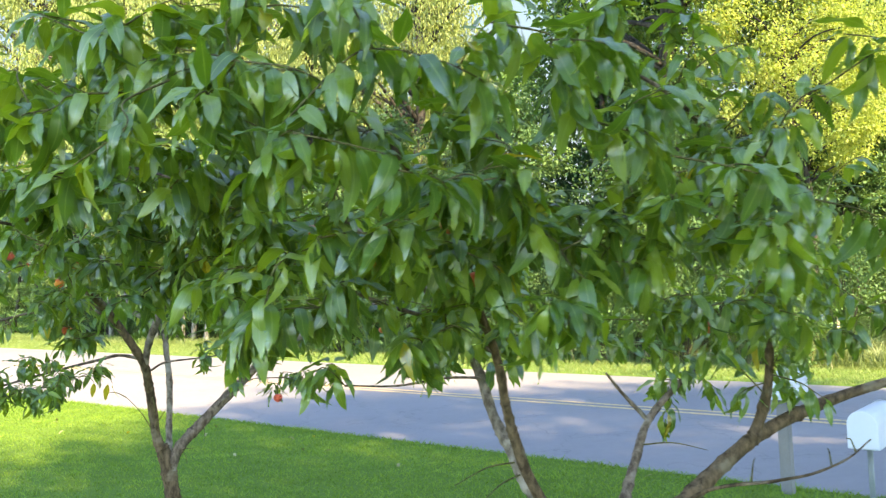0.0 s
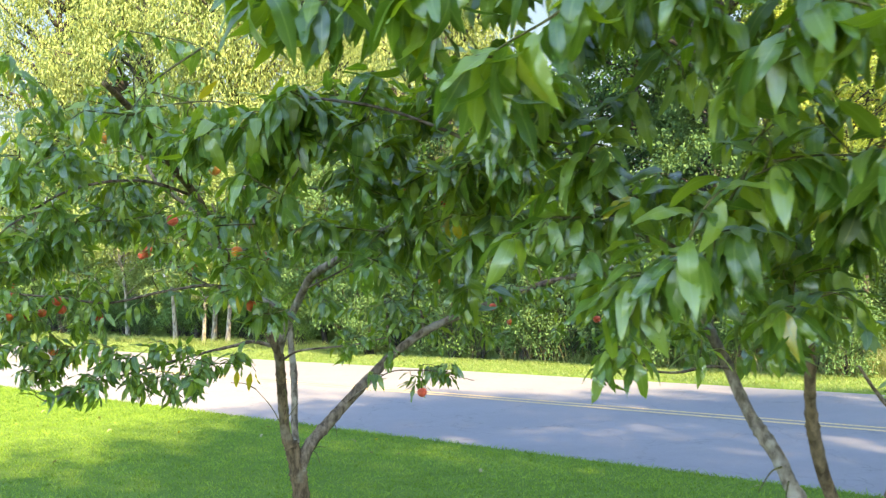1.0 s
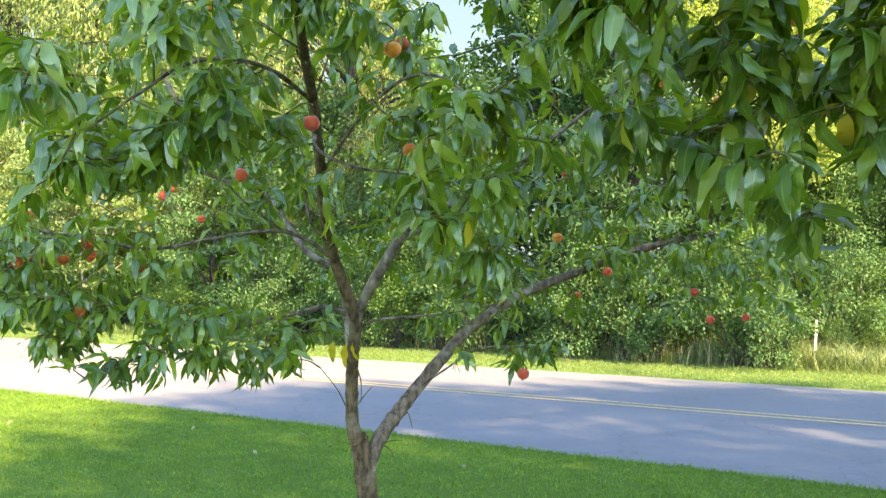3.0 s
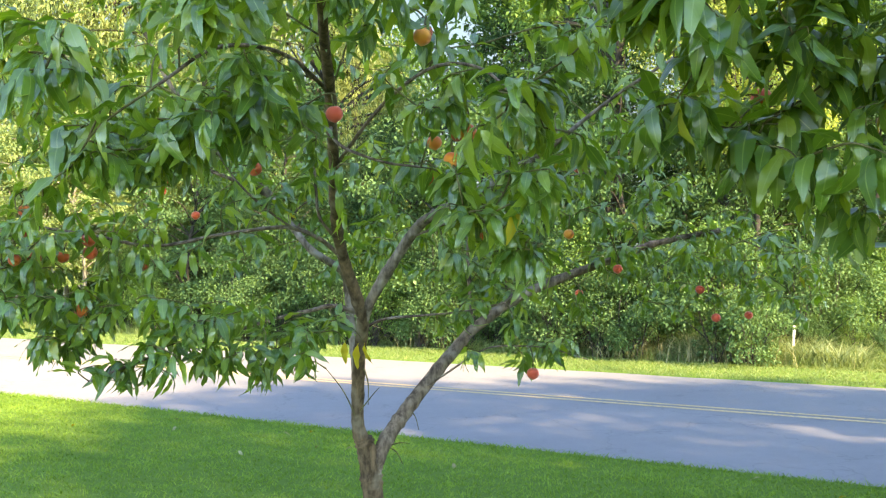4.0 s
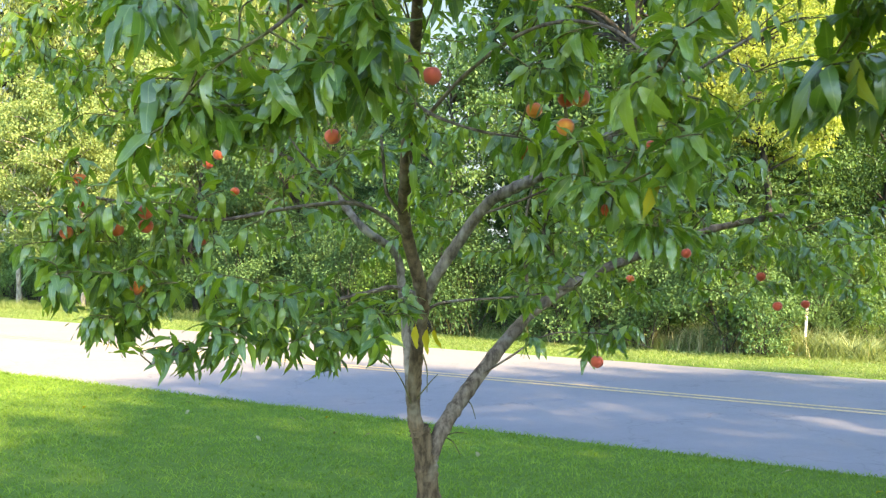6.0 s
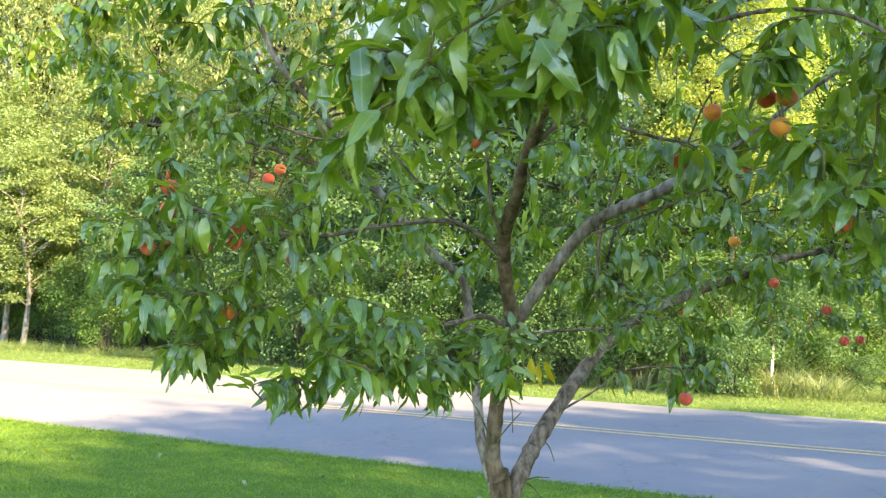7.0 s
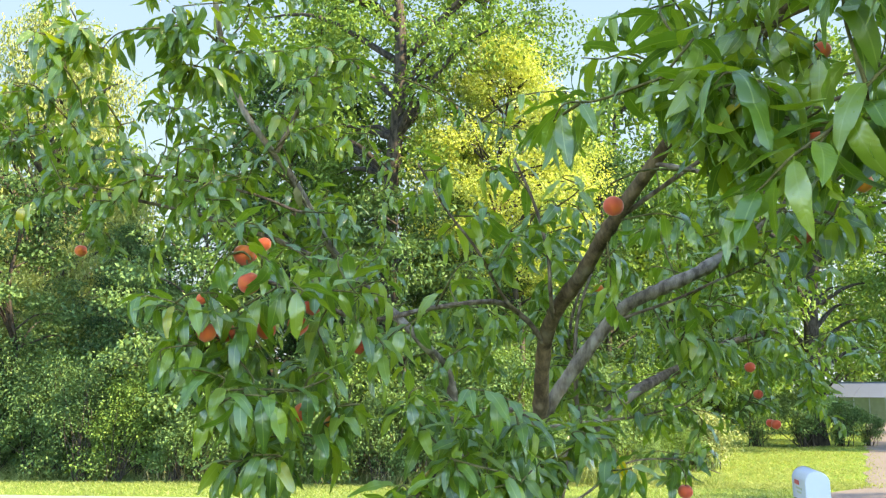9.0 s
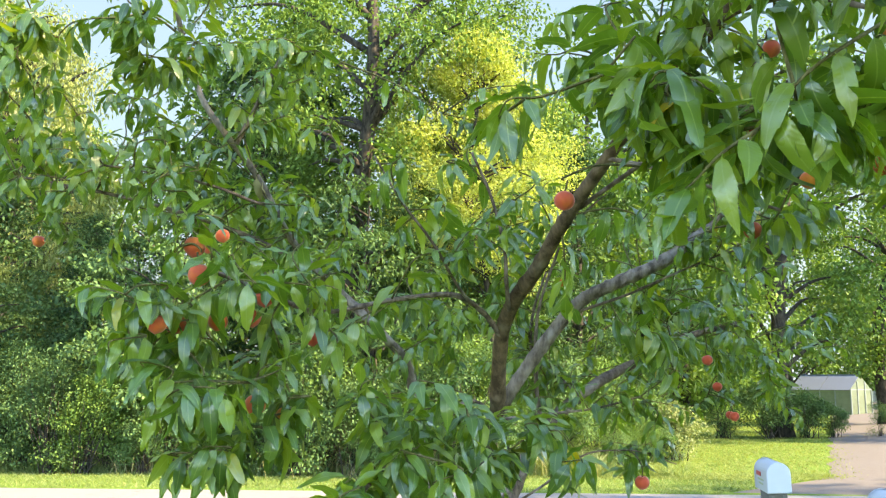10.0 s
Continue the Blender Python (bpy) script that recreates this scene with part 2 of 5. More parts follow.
def box_bm(sx, sy, sz, at=(0, 0, 0), bevel=0.004, turn=None):
    bm = bmesh.new()
    bmesh.ops.create_cube(bm, size=1.0)
    bmesh.ops.scale(bm, vec=(sx, sy, sz), verts=bm.verts)
    if bevel:
        bmesh.ops.bevel(bm, geom=bm.edges[:], offset=bevel, segments=2, affect="EDGES", profile=0.5)
    if turn:
        bmesh.ops.transform(bm, matrix=turn, verts=bm.verts)
    bmesh.ops.translate(bm, vec=at, verts=bm.verts)
    return bm


def smooth_line(points, per=5):
    """Catmull-Rom through the points."""
    p = [Vector(q) for q in points]
    if len(p) < 3:
        return [p[0].lerp(p[-1], i / per) for i in range(per + 1)]
    p = [p[0] * 2 - p[1]] + p + [p[-1] * 2 - p[-2]]
    out = []
    for i in range(1, len(p) - 2):
        a, b, c, d = p[i - 1:i + 3]
        for k in range(per):
            t = k / per
            out.append(0.5 * ((2 * b) + (c - a) * t + (2 * a - 5 * b + 4 * c - d) * t * t + (3 * b - a - 3 * c + d) * t ** 3))
    return out + [p[-2]]


def tube(line, r0, r1, sides=9, rough=0.06, seed=0.0, flare=0.0, knots=0.0):
    """Vertices and faces of a tapered, slightly knobbly stem along a line."""
    n = len(line)
    verts, faces = [], []
    side = Vector((1, 0.13, 0.07))
    for i, c in enumerate(line):
        d = (line[min(i + 1, n - 1)] - line[max(i - 1, 0)]).normalized()
        side = (side - d * side.dot(d)).normalized()
        other = d.cross(side)
        f = i / (n - 1)
        r = r0 + (r1 - r0) * f
        if flare and f < 0.12:
            r *= 1 + flare * (1 - f / 0.12) ** 2
        r *= 1 + knots * max(0.0, noise.noise(Vector((seed * 3.1, i * 0.9, 0.5))) - 0.1)
        for k in range(sides):
            a = 2 * math.pi * k / sides
            w = 1 + rough * 2.2 * noise.noise(Vector((c.x * 9 + math.cos(a) * 1.2 + seed, c.y * 9 + math.sin(a) * 1.2, c.z * 9)))
            verts.append(c + (side * math.cos(a) + other * math.sin(a)) * r * w)
    for i in range(n - 1):
        for k in range(sides):
            a, b = i * sides + k, i * sides + (k + 1) % sides
            faces.append((a, b, b + sides, a + sides))
    faces.append(tuple(range((n - 1) * sides, n * sides)))
    faces.append(tuple(reversed(range(sides))))
    return verts, faces


def stem(name, line, r0, r1, mat, parent, label="", sides=9, rough=0.06, seed=0.0, flare=0.0, knots=0.0):
    v, f = tube(line, r0, r1, sides, rough, seed, flare, knots)
    return link(name, mesh_from(name, v, f, mat, True), parent, label)


class Bundle:
    """Collects many small stems or blades into one mesh."""
    def __init__(self):
        self.v, self.f = [], []

    def add(self, v, f):
        o = len(self.v)
        self.v += v
        self.f += [tuple(i + o for i in q) for q in f]


# ---- ground shape ----
ALONG, ACROSS = Vector((0.7657, -0.6432, 0)), Vector((0.6432, 0.7657, 0))
ROAD_WIDTH = 6.55


def uv_of(x, y):
    """Distance across the road from its near edge, and along it."""
    return x * 0.6432 + (y - 10.48) * 0.7657, x * 0.7657 - (y - 10.48) * 0.6432


def xy_of(u, v):
    q = Vector((0, 10.48, 0)) + ACROSS * u + ALONG * v
    return q.x, q.y


def road_z(u, v):
    return 0.395 + 0.0051 * u + 0.0153 * max(-60, min(60, v)) + 0.028 * (1 - abs(u - ROAD_WIDTH / 2) / (ROAD_WIDTH / 2))


def ground_z(x, y):
    u, v = uv_of(x, y)
    wob = 0.035 * noise.noise(Vector((x * 0.35, y * 0.35, 0.3)))
    if u < 0:
        return road_z(0, v) + 0.015 + 0.045 * min(-u, 9) + wob * min(1, -u)
    if u < ROAD_WIDTH:
        return road_z(u, v) - 0.05
    return road_z(ROAD_WIDTH, v) + 0.01 + wob * min(1, u - ROAD_WIDTH) * max(0, min(1, (16 - u) / 4)) + 0.005 * min(u - ROAD_WIDTH, 60)


# ---- sky ----
def sky_backdrop():
    """A far arc of clear sky behind the woods."""
    def build(nt, p):
        out = nt.nodes["Material Output"]
        c = nt.nodes.new("ShaderNodeTexCoord")
        sep = nt.nodes.new("ShaderNodeSeparateXYZ")
        nt.links.new(c.outputs["Object"], sep.inputs[0])
        glow = nt.nodes.new("ShaderNodeEmission")
        nt.links.new(ramp(nt, maths(nt, "DIVIDE", sep.outputs[2], 500.0), [(0.0, (0.66, 0.84, 1.0)), (0.4, (0.44, 0.68, 1.0)), (1.0, (0.28, 0.50, 0.95))]), glow.inputs[0])
        glow.inputs[1].default_value = 0.120
        nt.links.new(glow.outputs[0], out.inputs[0])
    mat = material("clear sky", build)
    verts, faces = [], []
    for i in range(41):
        a = radians(15 + 150 * i / 40)
        verts += [(700 * math.cos(a), 700 * math.sin(a), -60), (700 * math.cos(a), 700 * math.sin(a), 520)]
    faces = [(2 * i, 2 * i + 1, 2 * i + 3, 2 * i + 2) for i in range(40)]
    tagged(link("backdrop", mesh_from("backdrop", verts, faces, mat, True)), "clear pale blue summer sky", "sky", kind="structure")


# ---- ground, road ----
def build_ground():
    us = np.concatenate([[-600, -200, -80, -40, -20], np.arange(-13, 20, 0.33), [22, 26, 32, 40, 55, 80, 140, 300, 900]])
    us = np.sort(np.concatenate([us, [-0.02, 0.02, ROAD_WIDTH - 0.02, ROAD_WIDTH + 0.02]]))
    vs = np.concatenate([[-900, -300, -120, -70], np.arange(-45, 25, 0.5), [27, 32, 40, 60, 120, 300, 900]])
    verts = []
    for u in us:
        for v in vs:
            x, y = xy_of(u, v)
            verts.append((x, y, ground_z(x, y)))
    nv = len(vs)
    faces = np.array([(i * nv + j, i * nv + j + 1, (i + 1) * nv + j + 1, (i + 1) * nv + j) for i in range(len(us) - 1) for j in range(nv - 1)])[:, ::-1]
    g = link("ground", mesh_from("ground", np.array(verts), faces, M_SOIL, True))
    tagged(g, "mown green lawn and rough roadside ground", "ground", kind="structure")


def ribbon(name, u0, u1, v0, v1, lift, mat, steps_u=1, ragged=0.0, step_v=0.5, thick=0.0):
    us = np.linspace(u0, u1, steps_u + 1)
    vs = np.arange(v0, v1 + step_v, step_v)
    verts, faces = [], []
    for u in us:
        for v in vs:
            e = 0.0
            if ragged and u in (u0, u1):
                e = ragged * (noise.noise(Vector((v * 1.7, u, 0))) + 0.6 * noise.noise(Vector((v * 6, u, 4))))
            x, y = xy_of(u + e, v)
            verts.append((x, y, road_z(u, v) + lift))
    n = len(vs)
    for i in range(len(us) - 1):
        for j in range(n - 1):
            faces.append((i * n + j, (i + 1) * n + j, (i + 1) * n + j + 1, i * n + j + 1)[::-1])
    if thick:
        base = len(verts)
        verts += [(x, y, z - thick) for x, y, z in verts]
        for j in range(n - 1):
            faces.append((j, j + 1, base + j + 1, base + j))
            q = (len(us) - 1) * n
            faces.append((q + j + 1, q + j, base + q + j, base + q + j + 1))
    return link(name, mesh_from(name, verts, faces, mat, False))


def build_road():
    r = ribbon("road", 0.0, ROAD_WIDTH, -160, 90, 0.0, M_ASPHALT, 8, 0.06, 0.5, 0.08)
    tagged(r, "grey worn asphalt country road with fine cracks", "road", kind="structure")
    for u in (3.12, 3.34):
        s = ribbon("centre_line", u, u + 0.10, -160, 90, 0.004, M_LINE, 1, 0.004, 0.5)
        tagged(s, "faded yellow painted centre line on the road", "road line", "double yellow centre line", "structure")


# ---- leaves ----
def leaf_template(length, width, droop, fold, wave, bend, seed):
    """A lance-shaped blade along +y on a short stalk, folded at the rib, bent over near its base and then hanging: vertices, triangles, uv."""
    rows = 12
    v, uv = [], []
    ang, y, z = 0.0, 0.0, 0.0
    for i in range(rows + 1):
        t = i / rows
        s = max(0.0, (t - 0.08) / 0.92)
        w = max(0.0011, width * 0.5 * math.sin(math.pi * min(1.0, s ** 0.86)) ** 0.85 * (1.06 - 0.16 * s)) if i < rows else 0.0005
        w *= 1 + 0.022 * (-1) ** i * (0 < i < rows)
        ripple = 1.7 * wave * math.sin(t * 15 + seed) * width * min(1.0, s * 4)
        off = bend * length * t * t
        for k in (-1, 0, 1):
            v.append((k * w + off, y - abs(k) * w * 0.22, z + abs(k) * w * fold + k * ripple))
            uv.append((0.5 + 0.5 * k, t))
        ang += droop / rows * (1.75 - 1.5 * t)
        y += math.cos(ang) * length / rows
        z -= math.sin(ang) * length / rows
    f = []
    for i in range(rows):
        for k in (0, 1):
            a = i * 3 + k
            f += [(a, a + 1, a + 4), (a, a + 4, a + 3)]
    return np.array(v), np.array(f), np.array(uv)


LEAF_KINDS = [leaf_template(0.135, 0.0370, 1.05, 0.30, 0.05, 0.08, 0), leaf_template(0.148, 0.0395, 1.4, 0.24, 0.08, -0.10, 1), leaf_template(0.121, 0.0360, 0.6, 0.38, 0.04, 0.05, 2),
              leaf_template(0.148, 0.0385, 1.9, 0.36, 0.08, 0.14, 3), leaf_template(0.100, 0.0320, 0.9, 0.20, 0.06, -0.06, 4), leaf_template(0.140, 0.0405, 1.25, 0.15, 0.10, -0.16, 5),
              leaf_template(0.126, 0.0370, 0.4, 0.34, 0.06, 0.15, 6)]
LEAF_MESHES = [mesh_from("leaf", v, f, M_PEACH_LEAF, True, uv) for v, f, uv in LEAF_KINDS]


class Foliage:
    """Leaves of one tree: some stay objects of their own, the rest are joined."""
    def __init__(self, parent, rng, single):
        self.parent, self.rng, self.single, self.left = parent, rng, single, 300
        self.v, self.f, self.uv, self.n = [], [], [], 0
        self.clear, self.size = [], 1.0

    def leaf(self, at, axis, scale):
        rng = self.rng
        axis = axis.normalized()
        scale *= self.size
        middle = at + axis * 0.05 * scale
        if any((middle - c).length < r for c, r in self.clear):
            return
        up = Vector((rng.gauss(0, 0.32), rng.gauss(0, 0.32), 1.0))
        x = axis.cross(up).normalized()
        m = Matrix((x, axis, x.cross(axis))).transposed().to_4x4() @ Matrix.Scale(scale, 4)
        m.translation = at
        k = rng.randrange(len(LEAF_KINDS))
        if self.left and self.single(at):
            ob = link("leaf", LEAF_MESHES[k], self.parent)
            ob.matrix_world = m
            self.left -= 1
            return
        v, f, uv = LEAF_KINDS[k]
        a = np.array(m)
        self.v.append(v @ a[:3, :3].T + a[:3, 3])
        self.f.append(f + self.n)
        self.uv.append(uv)
        self.n += len(v)

    def done(self):
        me = mesh_from("foliage", np.concatenate(self.v), np.concatenate(self.f), M_PEACH_LEAF, True, np.concatenate(self.uv))
        link("foliage", me, self.parent, "long drooping green peach leaves", "stuff")


def near_on(line, tip):
    """A joint on a limb from which a twig can reach the tip."""
    return min(line, key=lambda q: (q - tip).length)


def shoot(fol, twigs, line, tip, rng, leaves=11, reach=0.26, size=1.0):
    """A twig from the limb to the tip, arching over, with hanging leaves on its outer part."""
    tip = Vector(tip)
    base = near_on(line, tip)
    d = tip - base
    size *= 1.0 if d.length < 0.6 else 0.9
    mid = base + d * 0.55 + Vector((rng.gauss(0, 0.03), rng.gauss(0, 0.03), 0.01 + 0.04 * d.length))
    late = base + d * 0.85 + Vector((rng.gauss(0, 0.012), rng.gauss(0, 0.012), 0.015))
    curve = smooth_line([base, mid, late, tip], 5)
    v, f = tube(curve, 0.0020 + 0.004 * min(1, d.length), 0.0012, 5, 0.05)
    twigs.add(v, f)
    if len(line) > 40:
        line += [curve[7].copy(), curve[12].copy()]
    length = sum((b - a).length for a, b in zip(curve, curve[1:]))
    for i in range(leaves):
        s = length - min(reach, 0.9 * length) * (i / leaves) ** 1.1
        run = 0.0
        q, t = curve[-1], (curve[-1] - curve[-2])
        for a, b in zip(curve, curve[1:]):
            step = (b - a).length
            if run + step >= s:
                q, t = a.lerp(b, (s - run) / max(step, 1e-6)), b - a
                break
            run += step
        t = t.normalized()
        ang = i * 2.4 + rng.uniform(-0.5, 0.5)
        side = t.cross(Vector((0, 0, 1)))
        if side.length < 0.1:
            side = Vector((1, 0, 0))
        side.normalize()
        other = side.cross(t)
        out = side * math.cos(ang) + other * (0.55 * math.sin(ang))
        ax = out * (0.45 if i < 2 else 0.95) + t * rng.uniform(0.25, 0.85) + Vector((0, 0, rng.uniform(-0.90, 0.32)))
        fol.leaf(q + ax.normalized() * 0.004, ax, size * rng.uniform(0.78, 1.05) * (0.78 if i < 2 else 1.0))


def fruit_mesh():
    bm = bmesh.new()
    bmesh.ops.create_uvsphere(bm, u_segments=20, v_segments=14, radius=0.0275)
    for q in bm.verts:
        a = math.atan2(q.co.y, q.co.x)
        groove = 1 - 0.07 * math.exp(-(a / 0.22) ** 2)
        flat = math.hypot(q.co.x, q.co.y) / 0.0275
        q.co.x *= groove
        q.co.y *= groove
        q.co.z *= 0.95
        if q.co.z > 0:
            q.co.z -= 0.007 * math.exp(-(flat / 0.28) ** 2)
        else:
            q.co.z -= 0.003 * math.exp(-(flat / 0.2) ** 2)
    me = bpy.data.meshes.new("peach")
    bm.to_mesh(me)
    bm.free()
    me.materials.append(M_PEACH)
    me.polygons.foreach_set("use_smooth", [True] * len(me.polygons))
    return me


FRUIT = fruit_mesh()
STALK = mesh_from("stalk", *tube([Vector((0, 0, 0.020)), Vector((0.001, 0, 0.035)), Vector((0.004, 0.002, 0.060))], 0.0022, 0.0028, 5, 0.02), M_TWIG, True)


def peach(at, rng, twigs, line, size=1.0):
    at = Vector(at)
    p = link("peach", FRUIT)
    tagged(p, "ripe red and orange peach hanging from a leafy twig", "peach", "peaches on the trees")
    p.matrix_world = Matrix.LocRotScale(at, Euler((rng.uniform(-0.25, 0.25), rng.uniform(-0.25, 0.25), rng.uniform(0, 6.28))), Vector((size, size, size)))
    link("stalk", STALK, p)
    top = at + Vector((0, 0, 0.055 * size))
    base = near_on(line, top)
    curve = smooth_line([base, base.lerp(top, 0.6) + Vector((0, 0, 0.05 * (top - base).length + 0.01)), top + Vector((0, 0, 0.006)), top], 5)
    twigs.add(*tube(curve, 0.0030, 0.0018, 5, 0.05))


def peach_tree(label, limbs, seed, single):
    """limbs: name, points, first and last radius. Returns the tree and what is needed to leaf it."""
    rng = random.Random(seed)
    tree = tagged(new("peach_tree"), label, "fruit tree", "peach trees in the lawn")
    lines = {}
    for k, (key, name, points, r0, r1) in enumerate(limbs):
        lines[key] = smooth_line(points, 6)
        fine = smooth_line(points, 12)
        slim = 0.82 if seed == 5 else 0.92
        stem(name, fine, r0 * slim, r1 * slim, M_BROWN_BARK if key in ("leader", "dark", "trunk", "big", "bigup", "dead") else M_GREY_BARK if key in ("right", "back", "grey") else M_PEACH_BARK, tree, "", 12 if r0 > 0.02 else 8, 0.08, seed + k, 0.35 if key == "trunk" else 0, 0.45)
    joints = [q for key, line in lines.items() for q in (line[::2] if key != "trunk" else line[30::2])]
    return tree, lines, joints, Bundle(), Foliage(tree, rng, single), rng


def finish_tree(tree, twigs, fol):
    link("twig", mesh_from("twig", twigs.v, twigs.f, M_TWIG, True), tree, "thin brown peach twigs", "stuff")
    fol.done()


def grow(fol, twigs, line, tips, rng, extra=1, spread=0.10, leaves=11, size=1.0):
    leaves += 3
    for tip in tips:
        shoot(fol, twigs, line, tip, rng, leaves, 0.32, size)
        for _ in range(extra + 1):
            q = Vector(tip) + Vector((rng.gauss(0, spread), rng.gauss(0, spread), rng.gauss(0.02, spread * 0.7)))
            shoot(fol, twigs, line, q, rng, leaves, 0.30, size)


def along_limb(fol, twigs, line, rng, n, start, spread, leaves=9, drop=0.0):
    """Side shoots all along the outer part of a limb."""
    for _ in range(n):
        q = line[int((start + (1 - start) * rng.random()) * (len(line) - 1))]
        d = Vector((rng.gauss(0, 1), rng.gauss(0, 1), rng.gauss(0.25, 0.6))).normalized()
        shoot(fol, twigs, [q], q + d * rng.uniform(0.4, 1.0) * spread - Vector((0, 0, drop)), rng, leaves)


def first_tree():
    limbs = [
        ("trunk", "trunk", [(-1.53, 5.23, 0.44), (-1.55, 5.21, 0.75), (-1.57, 5.19, 1.05), (-1.595, 5.18, 1.30), (-1.615, 5.17, 1.46), (-1.64, 5.16, 1.54)], 0.062, 0.044),
        ("leader", "limb", [(-1.605, 5.18, 1.36), (-1.64, 5.16, 1.50), (-1.665, 5.14, 1.63), (-1.67, 5.07, 1.87), (-1.67, 4.96, 2.05), (-1.765, 4.785, 2.31), (-1.80, 4.57, 2.46), (-1.815, 4.43, 2.57), (-1.845, 4.13, 2.76), (-1.875, 3.90, 2.86), (-1.90, 3.62, 2.99), (-1.93, 3.35, 3.07)], 0.036, 0.013),
        ("right", "limb", [(-1.67, 4.99, 2.02), (-1.63, 4.93, 2.13), (-1.57, 4.87, 2.25), (-1.485, 4.79, 2.39), (-1.43, 4.71, 2.44), (-1.31, 4.63, 2.505), (-1.21, 4.60, 2.57), (-1.10, 4.61, 2.635)], 0.026, 0.020),
        ("rightend", "limb", [(-1.14, 4.61, 2.61), (-1.02, 4.62, 2.69), (-0.82, 4.55, 2.86), (-0.62, 4.45, 3.00)], 0.012, 0.006),
        ("left", "limb", [(-1.76, 4.80, 2.28), (-1.85, 4.77, 2.35), (-1.97, 4.74, 2.385), (-2.18, 4.69, 2.355), (-2.40, 4.63, 2.31), (-2.58, 4.52, 2.34), (-2.72, 4.42, 2.36)], 0.0105, 0.005),
        ("back", "limb", [(-1.61, 5.20, 1.40), (-1.645, 5.33, 1.60), (-1.66, 5.41, 1.87), (-1.68, 5.43, 2.04), (-1.71, 5.44, 2.21), (-1.86, 5.37, 2.32), (-1.95, 5.46, 2.44), (-2.02, 5.57, 2.55), (-2.12, 5.56, 2.65), (-2.27, 5.49, 2.83), (-2.41, 5.43, 2.95), (-2.48, 5.44, 3.05), (-2.56, 5.40, 3.22), (-2.62, 5.35, 3.42)], 0.024, 0.009),
        ("backside", "limb", [(-2.02, 5.57, 2.55), (-2.30, 5.66, 2.67), (-2.60, 5.78, 2.76), (-2.95, 5.90, 2.82)], 0.012, 0.005),
        ("low", "limb", [(-1.605, 5.18, 1.38), (-1.55, 5.19, 1.51), (-1.42, 5.30, 1.66), (-1.21, 5.42, 1.875), (-1.10, 5.45, 1.98), (-0.91, 5.46, 2.11), (-0.65, 5.50, 2.215), (-0.42, 5.46, 2.30), (-0.20, 5.55, 2.37), (0.15, 5.58, 2.44)], 0.042, 0.016),
        ("prop", "limb", [(-1.12, 5.44, 1.97), (-1.14, 5.45, 2.17), (-1.15, 5.42, 2.42), (-1.10, 5.35, 2.67)], 0.011, 0.006),
        ("spray", "limb", [(-1.67, 4.99, 2.06), (-1.78, 4.92, 2.095), (-1.87, 4.87, 2.08), (-2.02, 4.76, 2.05), (-2.22, 4.52, 2.00), (-2.38, 4.36, 1.96), (-2.52, 4.22, 1.91)], 0.012, 0.004),
        ("fork", "limb", [(-2.36, 5.44, 2.91), (-2.30, 5.40, 3.06), (-2.24, 5.34, 3.23)], 0.011, 0.006),
        ("upright", "limb", [(-1.79, 4.72, 2.35), (-1.85, 4.65, 2.42), (-1.865, 4.64, 2.52), (-1.88, 4.68, 2.66), (-1.93, 4.70, 2.78)], 0.008, 0.004),
        ("outward", "limb", [(-1.835, 4.26, 2.68), (-1.84, 4.12, 2.63), (-1.80, 4.02, 2.58), (-1.70, 3.96, 2.54), (-1.60, 3.96, 2.53)], 0.007, 0.004),
        ("diagonal", "limb", [(-1.85, 4.78, 2.35), (-1.97, 4.70, 2.40), (-2.10, 4.62, 2.50), (-2.18, 4.64, 2.60), (-2.24, 4.68, 2.72)], 0.006, 0.003),
        ("cross", "limb", [(-1.66, 5.06, 1.99), (-1.577, 5.06, 2.034), (-1.42, 5.00, 2.055), (-1.271, 4.956, 2.072), (-1.10, 4.93, 2.11)], 0.008, 0.004),
        ("leftward", "limb", [(-2.20, 5.52, 2.74), (-2.308, 5.40, 2.72), (-2.422, 5.38, 2.745), (-2.54, 5.45, 2.78), (-2.75, 5.50, 2.80)], 0.008, 0.004),
        ("under", "limb", [(-1.50, 4.80, 2.36), (-1.36, 4.70, 2.42), (-1.20, 4.62, 2.50), (-1.05, 4.58, 2.56), (-0.88, 4.56, 2.60)], 0.006, 0.003),
        ("lowfork", "limb", [(-0.93, 5.46, 2.10), (-0.95, 5.58, 2.20), (-1.00, 5.66, 2.30), (-0.96, 5.70, 2.45), (-0.92, 5.66, 2.62)], 0.014, 0.006),
        ("lowside", "limb", [(-1.36, 5.33, 1.72), (-1.27, 5.24, 1.80), (-1.12, 5.20, 1.90), (-0.98, 5.16, 1.915), (-0.84, 5.19, 1.90), (-0.66, 5.20, 1.85)], 0.006, 0.002),
        ("front", "limb", [(-1.845, 4.13, 2.76), (-1.98, 3.85, 2.80), (-2.12, 3.55, 2.74), (-2.22, 3.30, 2.60)], 0.0085, 0.004),
        ("frontright", "limb", [(-1.815, 4.43, 2.57), (-1.70, 4.15, 2.72), (-1.60, 3.85, 2.78), (-1.52, 3.58, 2.73), (-1.45, 3.40, 2.60)], 0.0075, 0.004),
    ]
    tree, ln, joints, twigs, fol, rng = peach_tree("low spreading peach tree with a forked trunk and red fruit", limbs, 5, lambda q: q.y < 3.45)
    fol.size = 0.79
    # the heavy outer cluster of fruit hangs clear of the leaves
    cluster = [(-2.757, 4.43, 2.408), (-2.753, 4.402, 2.349), (-2.758, 4.54, 2.263), (-2.805, 4.50, 2.258), (-2.671, 4.536, 2.271)]
